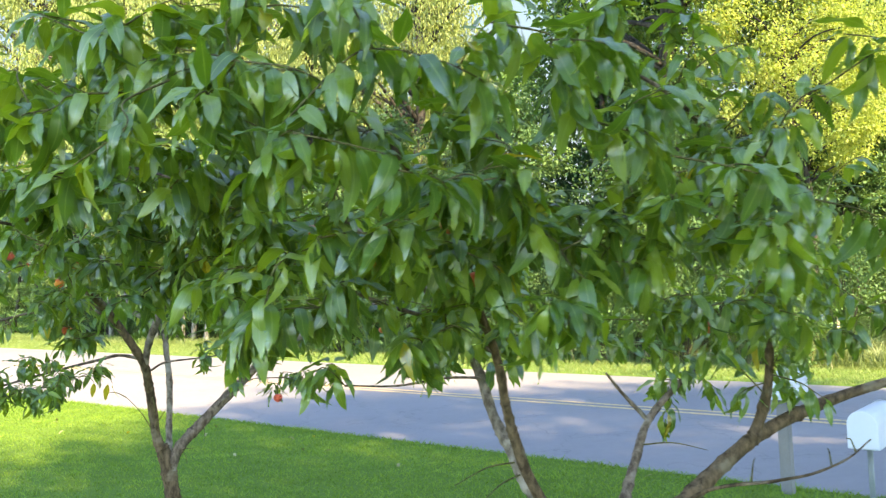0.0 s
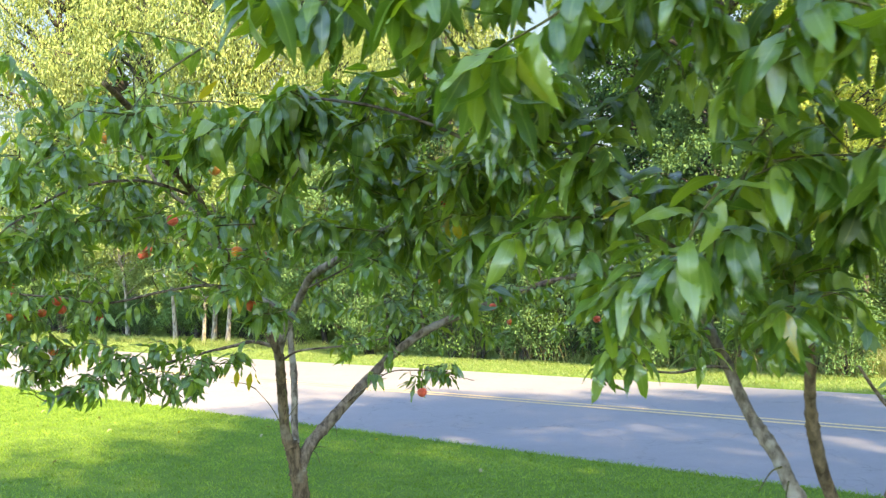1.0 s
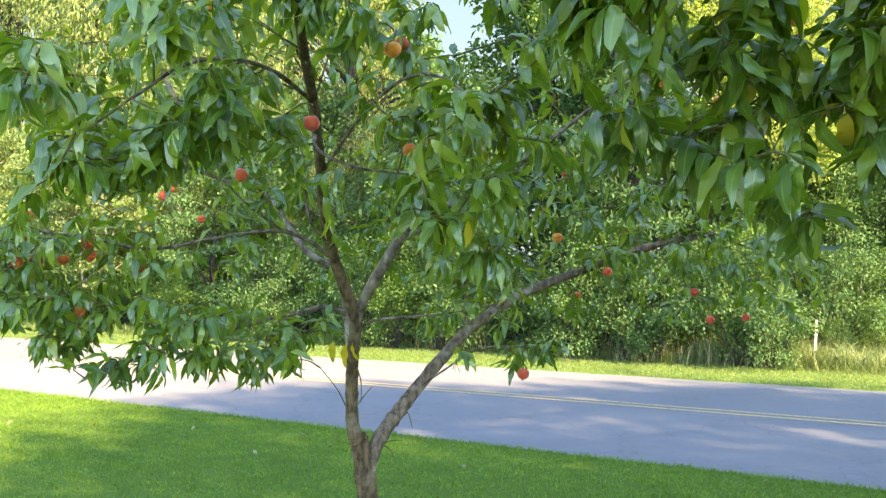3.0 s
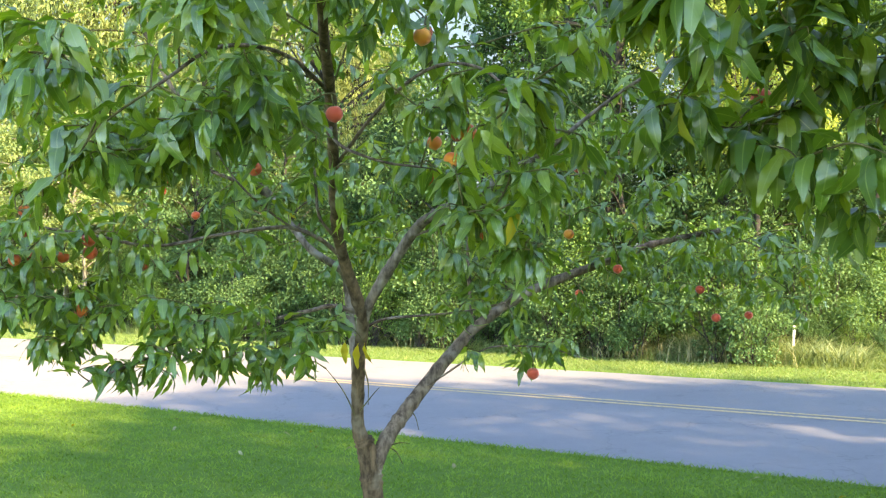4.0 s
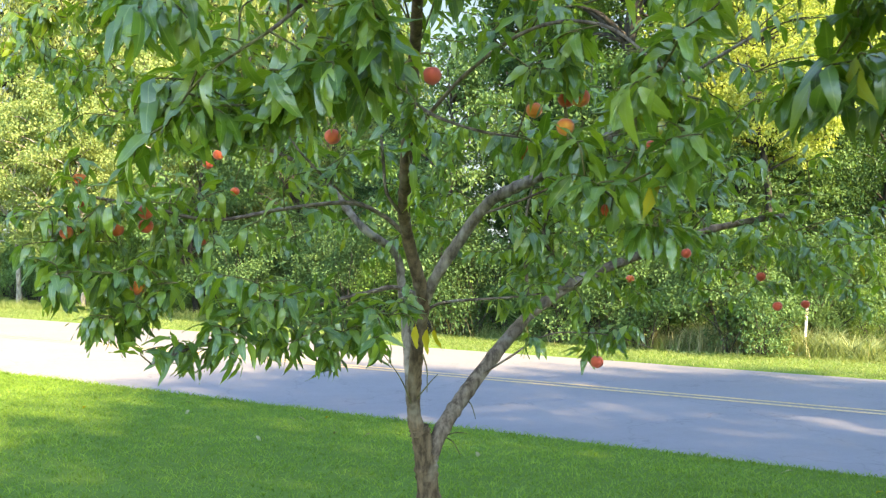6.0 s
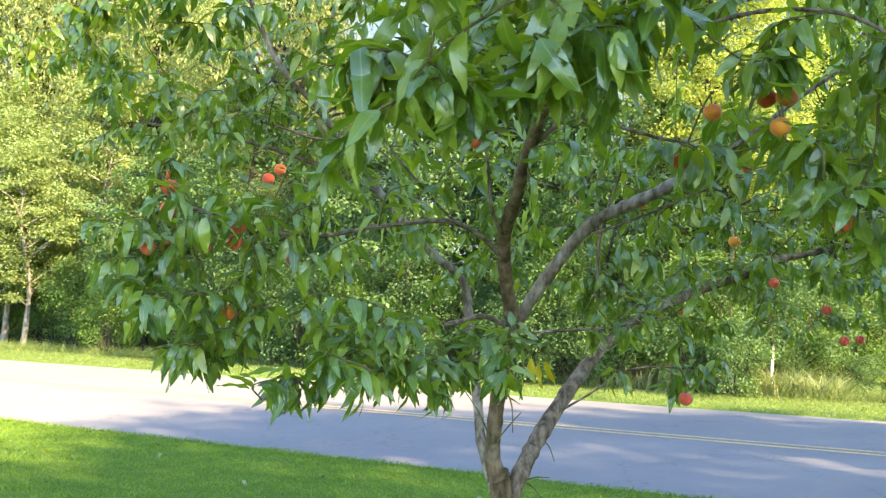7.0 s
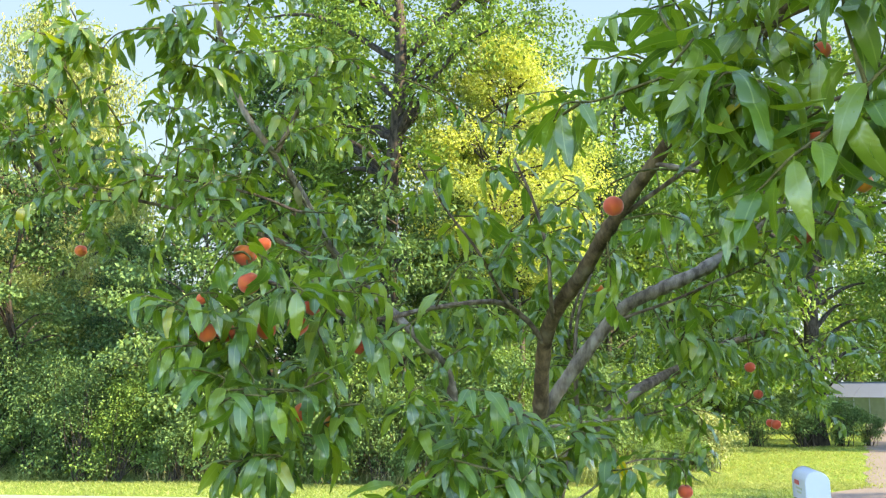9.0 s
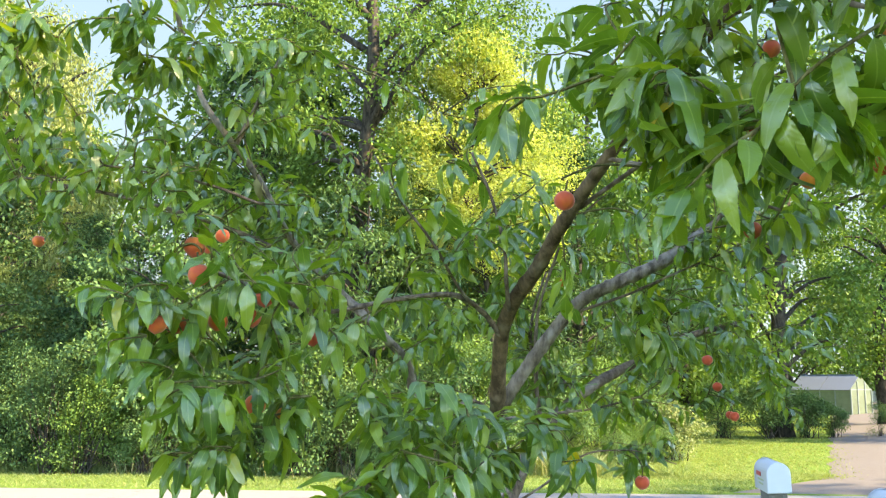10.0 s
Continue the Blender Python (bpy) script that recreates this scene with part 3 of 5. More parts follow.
    fol.clear = [(Vector(c) + Vector((-0.30, -0.95, -0.10)) * d, 0.036) for c in cluster for d in (0.0, 0.05)]
    fol.clear += [(Vector(c) + Vector((-0.27, -0.93, -0.20)) * d, 0.038) for c in ((-2.433, 5.30, 2.583), (-2.472, 5.31, 2.548)) for d in (0.0, 0.05, 0.10, 0.15, 0.2)]
    # low left spray over the road
    grow(fol, twigs, joints, [(-2.50, 4.23, 1.95), (-2.35, 4.36, 1.98), (-2.13, 4.47, 1.96), (-2.44, 4.30, 1.93), (-2.37, 4.35, 1.94), (-2.23, 4.42, 1.94), (-1.97, 4.54, 1.96), (-2.32, 4.39, 2.02), (-2.18, 4.37, 2.08), (-2.36, 4.47, 2.10), (-2.25, 4.23, 2.06), (-2.18, 4.57, 2.08), (-2.05, 4.62, 2.10), (-2.05, 4.45, 1.92), (-1.95, 4.50, 1.98), (-1.85, 4.50, 2.02), (-2.10, 4.40, 2.00), (-1.78, 4.60, 2.05), (-1.90, 4.35, 1.95), (-2.00, 4.60, 1.88)], rng, 0, 0.06, 9, 0.95)
    # heavy left end with the fruit cluster
    grow(fol, twigs, joints, [(-2.75, 4.53, 2.20), (-2.80, 4.54, 2.22), (-2.76, 4.43, 2.13), (-2.64, 4.54, 1.98), (-2.74, 4.32, 2.38), (-2.52, 4.57, 2.22), (-2.80, 4.44, 2.12), (-2.67, 4.44, 2.12), (-2.55, 4.45, 2.06), (-2.69, 4.50, 2.28), (-2.54, 4.44, 2.08), (-2.83, 4.57, 2.26), (-2.79, 4.41, 2.08), (-2.70, 4.46, 2.00)], rng, 1, 0.08, 10, 0.94)
    # upper left
    grow(fol, twigs, joints, [(-2.83, 4.93, 3.04), (-2.60, 5.88, 3.09), (-2.77, 5.00, 2.97), (-2.59, 5.49, 2.92), (-2.69, 5.01, 2.97), (-3.08, 5.05, 3.00), (-2.82, 4.99, 2.94), (-2.57, 5.03, 3.05), (-2.24, 5.31, 3.22), (-2.70, 5.35, 2.75), (-3.01, 5.22, 3.06), (-2.55, 5.15, 3.35), (-2.75, 5.30, 3.45), (-2.40, 5.50, 3.45)], rng, 1, 0.12, 11, 0.92)
    grow(fol, twigs, joints, [(-3.19, 6.04, 3.06), (-3.39, 5.84, 2.94), (-3.13, 5.85, 2.88), (-2.78, 5.76, 2.86), (-3.10, 5.90, 3.07), (-2.85, 5.98, 2.88), (-2.96, 6.09, 3.08), (-2.91, 5.95, 2.94), (-2.68, 6.08, 3.00)], rng, 1, 0.12, 11, 0.92)
    # over the side of the open lawn
    grow(fol, twigs, joints, [(-2.17, 3.60, 2.80), (-2.17, 3.74, 3.08), (-1.85, 3.34, 3.24), (-2.23, 3.38, 3.09), (-1.72, 2.95, 2.86), (-1.40, 2.90, 2.90), (-1.75, 2.98, 2.88), (-1.52, 3.23, 2.90), (-1.57, 3.62, 2.70), (-2.14, 4.14, 2.84)], rng, 0, 0.09, 11)
    grow(fol, twigs, joints, [(-2.41, 3.39, 2.42), (-2.34, 3.34, 2.45), (-2.16, 3.32, 2.52), (-2.12, 3.25, 2.52), (-2.25, 3.67, 2.48), (-2.22, 3.38, 2.48), (-2.03, 3.37, 2.58), (-2.27, 3.53, 2.52), (-2.19, 3.38, 2.50), (-2.34, 3.49, 2.53), (-2.38, 3.67, 2.60), (-2.27, 3.64, 2.57), (-2.40, 3.48, 2.47), (-2.13, 3.39, 2.60)], rng, 0, 0.07, 10, 1.05)
    grow(fol, twigs, joints, [(-1.46, 3.51, 2.65), (-1.43, 3.49, 2.68), (-1.36, 3.56, 2.57), (-1.65, 3.67, 2.63), (-1.52, 3.50, 2.32), (-1.40, 3.48, 2.28), (-1.57, 3.15, 2.54), (-1.57, 3.66, 2.48), (-1.50, 3.60, 2.37), (-1.51, 4.05, 2.50), (-1.45, 3.30, 2.42)], rng, 1, 0.08, 10)
    grow(fol, twigs, joints, [(-2.46, 3.82, 2.56), (-2.32, 3.99, 2.60), (-2.11, 3.89, 2.65), (-2.22, 3.79, 2.80), (-1.77, 4.22, 3.00), (-1.47, 3.48, 2.28), (-1.63, 5.28, 3.07)], rng, -1, 0.07, 7)
    grow(fol, twigs, joints, [(-2.05, 3.80, 2.60), (-2.00, 3.70, 2.70), (-2.10, 3.75, 2.75), (-1.95, 3.85, 2.65), (-2.15, 3.70, 2.62), (-1.90, 3.75, 2.55)], rng, 0, 0.07, 11)
    grow(fol, twigs, joints, [(-2.40, 3.35, 2.66), (-2.20, 3.30, 2.78), (-2.05, 3.40, 2.84), (-2.30, 3.60, 2.92), (-2.35, 3.25, 2.60), (-2.10, 3.15, 2.70), (-1.95, 3.20, 2.90), (-1.75, 3.60, 2.90), (-1.90, 3.70, 2.95), (-1.60, 3.80, 2.95), (-1.70, 4.00, 3.00), (-2.00, 3.90, 3.00), (-1.50, 4.10, 2.90), (-1.85, 4.20, 3.05)], rng, 1, 0.08, 11)
    # right side
    grow(fol, twigs, joints, [(-0.61, 5.38, 2.90), (0.80, 5.86, 2.20), (-0.97, 4.90, 2.24), (-0.46, 5.02, 2.52), (-1.30, 4.82, 2.06), (-1.37, 4.64, 2.25), (-1.13, 4.71, 2.38), (-0.80, 5.10, 2.45)], rng, 1, 0.12, 9)
    grow(fol, twigs, joints, [(-1.02, 3.95, 2.95), (-0.90, 4.60, 2.70), (-0.75, 4.30, 2.80), (-0.60, 4.60, 2.75), (-0.45, 4.30, 3.00), (-0.95, 4.25, 2.90), (-0.70, 4.80, 2.60), (-1.15, 4.90, 2.75), (-0.40, 4.75, 2.80)], rng, 1, 0.14, 10)
    grow(fol, twigs, joints, [(0.07, 5.51, 2.42), (0.51, 5.40, 2.44), (0.30, 5.30, 2.35), (0.20, 5.75, 2.30), (-0.15, 5.30, 2.35), (-0.45, 5.30, 2.35), (-0.30, 5.80, 2.45), (0.40, 5.70, 2.55), (-0.10, 5.70, 2.60), (0.25, 5.45, 2.15)], rng, 1, 0.13, 9)
    grow(fol, twigs, joints, [(-1.12, 5.35, 2.75), (-0.95, 5.30, 2.60), (-1.30, 5.35, 2.65), (-1.20, 5.60, 2.45)], rng, 1, 0.12, 9)
    for key, n, start, spread in (("leader", 12, 0.55, 0.30), ("back", 16, 0.5, 0.33), ("backside", 9, 0.1, 0.3), ("rightend", 12, 0.1, 0.30), ("low", 15, 0.55, 0.28), ("left", 12, 0.35, 0.2), ("prop", 8, 0.2, 0.25), ("fork", 8, 0.3, 0.22), ("upright", 6, 0.3, 0.18), ("diagonal", 6, 0.3, 0.18), ("cross", 3, 0.5, 0.16), ("leftward", 7, 0.4, 0.2), ("under", 7, 0.4, 0.2), ("lowfork", 9, 0.3, 0.25), ("lowside", 7, 0.35, 0.14)):
        along_limb(fol, twigs, ln[key], rng, n, start, spread)
    # finer foliage on the far side of the crown
    regions = [(60, (-1.25, 0.45), (5.5, 6.0), (2.0, 2.85)), (16, (0.1, 0.75), (5.6, 6.2), (1.95, 2.4)), (12, (-2.3, -1.6), (5.55, 5.95), (2.3, 3.0)), (12, (-1.55, -0.6), (4.8, 5.5), (2.65, 3.15)),
               (27, (-3.2, -2.5), (5.0, 6.0), (2.5, 3.1)), (12, (-2.5, -1.9), (5.5, 6.1), (2.5, 3.3)), (18, (-1.6, -0.9), (5.4, 5.9), (2.2, 2.9)),
               (34, (-2.25, -1.35), (5.3, 5.9), (2.15, 2.85))]
    far_side = [(rng.uniform(*a), rng.uniform(*b), rng.uniform(*c)) for n, a, b, c in regions for _ in range(n)]
    grow(fol, twigs, joints, far_side, rng, -1, 0.1, 10, 0.85)
    # lone fruit below the low limb, under a tuft of hanging leaves
    for way in ((-1.0, 0.1, 0.6), (-0.9, -0.25, 0.15), (-0.2, -0.35, -0.6), (0.9, 0.3, 0.5), (0.35, 0.6, -0.2)):
        fol.leaf(Vector((-0.975, 5.13, 1.848)), Vector(way), 1.02)
    for c in ((-2.671, 4.536, 2.271), (-2.592, 4.56, 2.285), (-2.585, 4.50, 2.325), (-2.432, 4.592, 2.247)):
        for _ in range(3):
            fol.leaf(Vector(c) + Vector((rng.uniform(-0.05, 0.03), -0.045, 0.05 + rng.uniform(0, 0.02))), Vector((rng.uniform(-0.5, 0.4), -0.25, -0.75)), 1.0)
    for s in (*cluster, (-2.592, 4.56, 2.285), (-2.585, 4.50, 2.325), (-2.432, 4.592, 2.247), (-2.60, 4.489, 2.10), (-2.536, 4.478, 2.075),
              (-2.433, 5.30, 2.583), (-2.472, 5.31, 2.548), (-2.406, 6.10, 2.49), (-2.846, 6.10, 2.637)):
        peach(s, rng, twigs, joints, rng.uniform(0.72, 0.84))
    for s in ((-1.647, 3.657, 2.817), (-1.59, 3.97, 2.91), (-2.119, 3.852, 2.968), (-1.85, 3.812, 2.644), (-2.06, 4.144, 2.531), (-1.519, 3.709, 2.594), (-1.50, 3.56, 2.324), (-1.538, 3.752, 2.597), (-1.572, 3.903, 2.592), (-1.57, 3.658, 2.517),
              (-1.552, 4.075, 2.507), (-0.80, 4.94, 2.655), (-0.86, 5.64, 2.58), (-0.83, 4.97, 2.387), (-0.56, 5.12, 2.247), (0.08, 5.64, 2.146), (0.149, 5.605, 2.008), (-0.392, 6.10, 2.11), (0.52, 5.95, 2.00), (-0.938, 5.10, 1.806)):
        peach(s, rng, twigs, joints, 0.95 if s[2] == 1.806 else rng.uniform(0.72, 0.84))
    # one yellowed leaf caught on the trunk's fork
    v, f, uv = LEAF_KINDS[4]
    yellowed = link("leaf", mesh_from("leaf", v, f, M_YELLOWED, True, uv), tree, "single yellowed leaf")
    yellowed.matrix_world = Matrix.LocRotScale(Vector((-1.716, 4.56, 1.985)), Euler((radians(-70), 0.2, 0.6)), Vector((0.95, 0.95, 0.95)))
    # a few yellowed and dried leaves still hanging
    for at, turn, mat, note in (((-1.695, 4.565, 1.985), 2.0, M_YELLOWED, "yellowed hanging leaf"), ((-1.765, 4.50, 2.00), 0.4, M_YELLOWED, "yellowed hanging leaf"),
                                ((-2.27, 5.42, 2.80), 1.0, M_DRY, "dry brown hanging leaf"), ((-2.29, 5.43, 2.81), 2.6, M_DRY, "dry brown hanging leaf")):
        old = link("leaf", mesh_from("leaf", v, f, mat, True, uv), tree, note)
        old.matrix_world = Matrix.LocRotScale(Vector(at), Euler((radians(-75), 0.1, turn)), Vector((0.85, 0.85, 0.85)))
        root = near_on(joints, Vector(at))
        twigs.add(*tube(smooth_line([root, root.lerp(Vector(at), 0.6) + Vector((0, 0, 0.02)), Vector(at)], 4), 0.0026, 0.0014, 5))
    # bare snags on the lower stems
    for base, tip in (((-1.668, 5.12, 1.62), (-1.80, 5.06, 1.84)), ((-1.80, 5.06, 1.84), (-1.92, 5.02, 1.88)), ((-1.66, 5.11, 1.66), (-1.585, 5.08, 1.76)), ((-1.65, 5.05, 1.84), (-1.635, 5.02, 1.70)), ((-1.54, 5.20, 1.50), (-1.48, 5.12, 1.44)), ((-1.44, 5.28, 1.64), (-1.40, 5.22, 1.56)), ((-1.56, 5.19, 1.49), (-1.45, 5.14, 1.52))):
        q, e = Vector(base), Vector(tip)
        twigs.add(*tube(smooth_line([q, q.lerp(e, 0.5) + Vector((0.008, 0, 0.012)), e], 4), 0.0035, 0.0015, 5))
    finish_tree(tree, twigs, fol)
    return tree


def second_tree():
    limbs = [
        ("trunk", "trunk", [(0.70, 3.46, 0.50), (0.68, 3.44, 0.80), (0.65, 3.42, 1.10), (0.61, 3.40, 1.32)], 0.075, 0.055),
        ("grey", "limb", [(0.62, 3.41, 1.22), (0.47, 3.40, 1.46), (0.34, 3.40, 1.67), (0.28, 3.43, 1.81), (0.22, 3.50, 1.93), (0.17, 3.58, 2.10), (0.10, 3.60, 2.25), (0.03, 3.55, 2.38), (-0.06, 3.45, 2.46), (-0.22, 3.30, 2.62), (-0.38, 3.16, 2.78)], 0.030, 0.012),
        ("dark", "limb", [(0.62, 3.40, 1.26), (0.46, 3.24, 1.50), (0.33, 3.13, 1.75), (0.28, 3.09, 1.88), (0.24, 3.04, 2.03), (0.20, 2.94, 2.24), (0.10, 2.74, 2.50), (0.00, 2.55, 2.72), (-0.10, 2.45, 2.88)], 0.026, 0.010),
        ("nearbough", "limb", [(0.20, 2.94, 2.24), (0.02, 2.80, 2.36), (-0.18, 2.66, 2.44), (-0.38, 2.54, 2.56), (-0.55, 2.48, 2.72)], 0.008, 0.004),
        ("thin", "limb", [(0.67, 3.39, 1.32), (0.75, 3.60, 1.55), (0.83, 3.72, 1.70), (0.91, 3.82, 1.84), (1.05, 3.86, 1.98), (1.20, 3.88, 2.10)], 0.028, 0.010),
        ("thinleft", "limb", [(0.91, 3.82, 1.84), (0.80, 3.79, 1.96), (0.72, 3.75, 2.06)], 0.011, 0.005),
        ("big", "limb", [(0.66, 3.38, 1.30), (0.90, 3.46, 1.52), (1.10, 3.54, 1.67), (1.29, 3.58, 1.80), (1.46, 3.60, 1.88), (1.70, 3.62, 1.96), (2.05, 3.62, 2.05)], 0.045, 0.018),
        ("bigup", "limb", [(1.27, 3.57, 1.78), (1.32, 3.56, 1.92), (1.33, 3.50, 2.10), (1.26, 3.32, 2.35), (1.12, 3.05, 2.62)], 0.028, 0.010),
        ("dead", "limb", [(0.80, 3.40, 1.45), (0.974, 3.28, 1.66), (1.238, 3.25, 1.704), (1.387, 3.25, 1.728), (1.515, 3.25, 1.778), (1.60, 3.24, 1.85)], 0.009, 0.003),
        ("reach", "limb", [(-0.22, 3.30, 2.62), (-0.45, 3.12, 2.70), (-0.72, 3.00, 2.80), (-0.98, 2.98, 2.90), (-1.22, 2.92, 2.93)], 0.008, 0.004),
        ("high", "limb", [(-0.10, 2.45, 2.88), (-0.30, 2.40, 2.98), (-0.52, 2.28, 3.06), (-0.80, 2.28, 3.08)], 0.011, 0.005),
        ("highright", "limb", [(1.12, 3.05, 2.62), (0.95, 2.80, 2.85), (0.72, 2.55, 3.02), (0.45, 2.40, 3.12)], 0.011, 0.005),
        ("crossing", "limb", [(0.175, 3.57, 2.08), (0.04, 3.36, 2.11), (-0.14, 3.07, 2.125), (-0.30, 2.85, 2.16)], 0.006, 0.003),
    ]
    tree, ln, joints, twigs, fol, rng = peach_tree("several-stemmed grey-barked peach tree with dense hanging leaves", limbs, 9, lambda q: q.y < 2.35)
    fol.size = 1.0
    grow(fol, twigs, joints, [(-0.70, 3.14, 2.63), (-1.00, 3.22, 2.54), (-0.93, 3.10, 2.69), (-0.72, 3.08, 2.54), (-0.98, 3.21, 2.52), (-0.81, 3.25, 2.45), (-0.75, 3.00, 2.48), (-0.68, 3.09, 2.78), (-1.12, 3.41, 2.60), (-1.23, 2.94, 2.86), (-1.25, 2.94, 2.82), (-1.37, 2.87, 2.82), (-1.02, 3.01, 3.00), (-1.02, 3.57, 3.02), (-1.49, 2.80, 2.80)], rng, 1, 0.09, 11)
    overhang = [(rng.uniform(-1.35, -0.6), rng.uniform(2.9, 3.5), rng.uniform(2.5, 3.0)) for _ in range(13)]
    grow(fol, twigs, joints, overhang, rng, 0, 0.08, 11)
    grow(fol, twigs, joints, [(-0.37, 2.79, 2.22), (-0.33, 2.84, 2.22), (-0.42, 2.80, 2.17)], rng, -1, 0.04, 8, 0.85)
    # dense curtain on the side of the open lawn
    fol.size = 1.08
    grow(fol, twigs, joints, [(-0.72, 2.05, 2.96), (-0.55, 1.95, 3.04), (-0.38, 1.85, 2.98), (-0.20, 1.80, 2.92), (-0.02, 1.75, 2.98), (0.15, 1.80, 2.90), (0.30, 1.90, 2.98), (-0.85, 1.90, 2.90), (-0.62, 1.75, 2.82), (-0.45, 1.68, 2.88), (-0.28, 1.70, 2.78), (-0.05, 1.72, 2.74), (0.42, 2.00, 2.84), (0.55, 2.10, 2.95), (-0.75, 1.80, 2.74), (0.12, 1.95, 2.72), (-1.0, 2.10, 3.05), (-0.85, 2.20, 3.15), (-0.70, 2.00, 3.12), (-1.10, 2.30, 3.0), (-0.95, 2.40, 3.2), (-0.60, 2.10, 3.2), (-0.40, 2.00, 3.15), (-0.20, 2.00, 3.12), (-1.25, 2.40, 3.08), (-1.05, 2.60, 3.12), (-1.15, 2.15, 2.92)], rng, 0, 0.09, 11)
    outer = [(rng.uniform(0.55, 1.0), rng.uniform(1.9, 2.25), rng.uniform(2.42, 2.95)) for _ in range(7)]
    outer += [(rng.uniform(0.75, 1.15), rng.uniform(2.7, 3.1), rng.uniform(2.30, 2.95)) for _ in range(9)]
    outer += [(rng.uniform(-0.50, 0.10), rng.uniform(2.2, 2.7), rng.uniform(2.38, 2.70)) for _ in range(9)]
    outer += [(rng.uniform(0.10, 0.60), rng.uniform(1.95, 2.35), rng.uniform(2.38, 2.75)) for _ in range(10)]
    grow(fol, twigs, joints, outer, rng, 0, 0.08, 11)
    fol.size = 1.0
    grow(fol, twigs, joints, [(-0.68, 2.46, 2.75), (-0.54, 2.53, 2.54), (-0.47, 2.16, 2.38), (-0.56, 2.52, 2.54), (-0.47, 2.45, 2.75), (-0.49, 2.19, 2.38), (-0.38, 1.80, 2.70), (-0.30, 2.30, 2.45), (-0.25, 2.00, 2.60)], rng, 1, 0.08, 11, 1.05)
    grow(fol, twigs, joints, [(-0.10, 1.95, 2.60), (-0.15, 2.10, 2.85), (0.05, 2.05, 2.72), (0.15, 2.20, 2.90), (0.00, 2.30, 3.05), (0.10, 2.45, 2.35), (0.25, 2.10, 2.65), (-0.30, 2.60, 3.00), (-0.05, 2.50, 2.30), (0.20, 2.60, 2.50)], rng, 1, 0.10, 11, 1.05)
    grow(fol, twigs, joints, [(0.55, 2.35, 2.80), (0.70, 2.50, 2.60), (0.85, 2.60, 2.85), (1.10, 2.70, 2.75), (0.50, 2.60, 2.45), (0.80, 2.70, 2.40), (1.25, 2.90, 2.50), (0.95, 2.40, 3.00), (0.40, 2.30, 3.05), (1.40, 3.10, 2.70)], rng, -1, 0.11, 11, 1.0)
    grow(fol, twigs, joints, [(0.30, 3.50, 2.15), (0.50, 3.40, 2.25), (0.75, 3.50, 2.20), (0.95, 3.60, 2.25), (1.20, 3.60, 2.25), (0.60, 3.70, 2.35)], rng, 1, 0.10, 9)
    grow(fol, twigs, joints, [(0.05, 3.50, 2.22), (0.20, 3.40, 2.26), (-0.05, 3.30, 2.26)], rng, 1, 0.05, 9)
    grow(fol, twigs, joints, [(1.50, 3.30, 2.20), (1.70, 3.30, 2.35), (1.90, 3.40, 2.30), (1.60, 3.60, 2.40)], rng, 1, 0.10, 9)
    grow(fol, twigs, joints, [(-1.28, 3.13, 2.55), (-1.06, 3.19, 2.47), (-1.01, 3.05, 2.45), (-1.27, 2.85, 2.62), (-1.15, 3.10, 2.72), (-0.95, 3.05, 2.80), (-1.20, 3.20, 2.90), (-1.00, 3.20, 3.02), (-0.85, 3.10, 2.95), (-1.30, 3.05, 2.78), (-0.80, 2.95, 2.72), (-0.70, 3.10, 2.85), (-0.90, 3.20, 2.95), (-0.60, 3.00, 2.70), (-1.10, 3.30, 2.95), (-0.75, 3.30, 2.75), (-0.65, 2.90, 2.92)], rng, 0, 0.09, 12)
    grow(fol, twigs, joints, [(-0.90, 2.30, 2.88), (-0.70, 2.20, 3.02), (-0.50, 2.15, 2.98), (-0.45, 2.20, 3.20), (-0.75, 2.40, 3.12), (-0.25, 2.20, 3.16), (-0.95, 2.50, 3.02), (-0.60, 2.35, 2.84), (0.20, 2.20, 3.20), (0.50, 2.30, 3.22), (0.80, 2.50, 3.22), (0.00, 2.30, 2.80), (0.35, 2.40, 2.95)], rng, 1, 0.10, 11, 1.05)
    grow(fol, twigs, joints, [(1.00, 3.10, 2.32), (1.30, 3.20, 2.46), (1.50, 3.30, 2.62), (1.20, 2.80, 2.32), (0.90, 2.90, 2.22), (0.70, 2.90, 2.32), (1.60, 3.20, 2.90), (1.30, 2.90, 3.00), (1.00, 2.70, 3.20), (0.70, 3.00, 2.90), (0.45, 2.90, 2.60), (0.55, 3.10, 2.30)], rng, -1, 0.11, 10)
    for key, n, start, spread in (("reach", 7, 0.2, 0.22), ("high", 8, 0.2, 0.22), ("highright", 8, 0.2, 0.25), ("grey", 16, 0.7, 0.30), ("nearbough", 10, 0.2, 0.25), ("dark", 18, 0.65, 0.30), ("bigup", 18, 0.35, 0.35), ("thin", 8, 0.75, 0.22)):
        along_limb(fol, twigs, ln[key], rng, n, start, spread)
    for s in ((0.121, 2.545, 2.499), (0.05, 2.207, 2.646), (0.42, 2.95, 2.605), (-0.396, 2.912, 2.669), (-0.176, 2.454, 2.552), (-0.622, 3.494, 2.907), (-0.967, 3.506, 2.733), (-0.809, 3.542, 2.682), (0.95, 3.00, 2.30), (1.00, 2.98, 2.34)):
        peach(s, rng, twigs, joints, rng.uniform(0.84, 0.96))
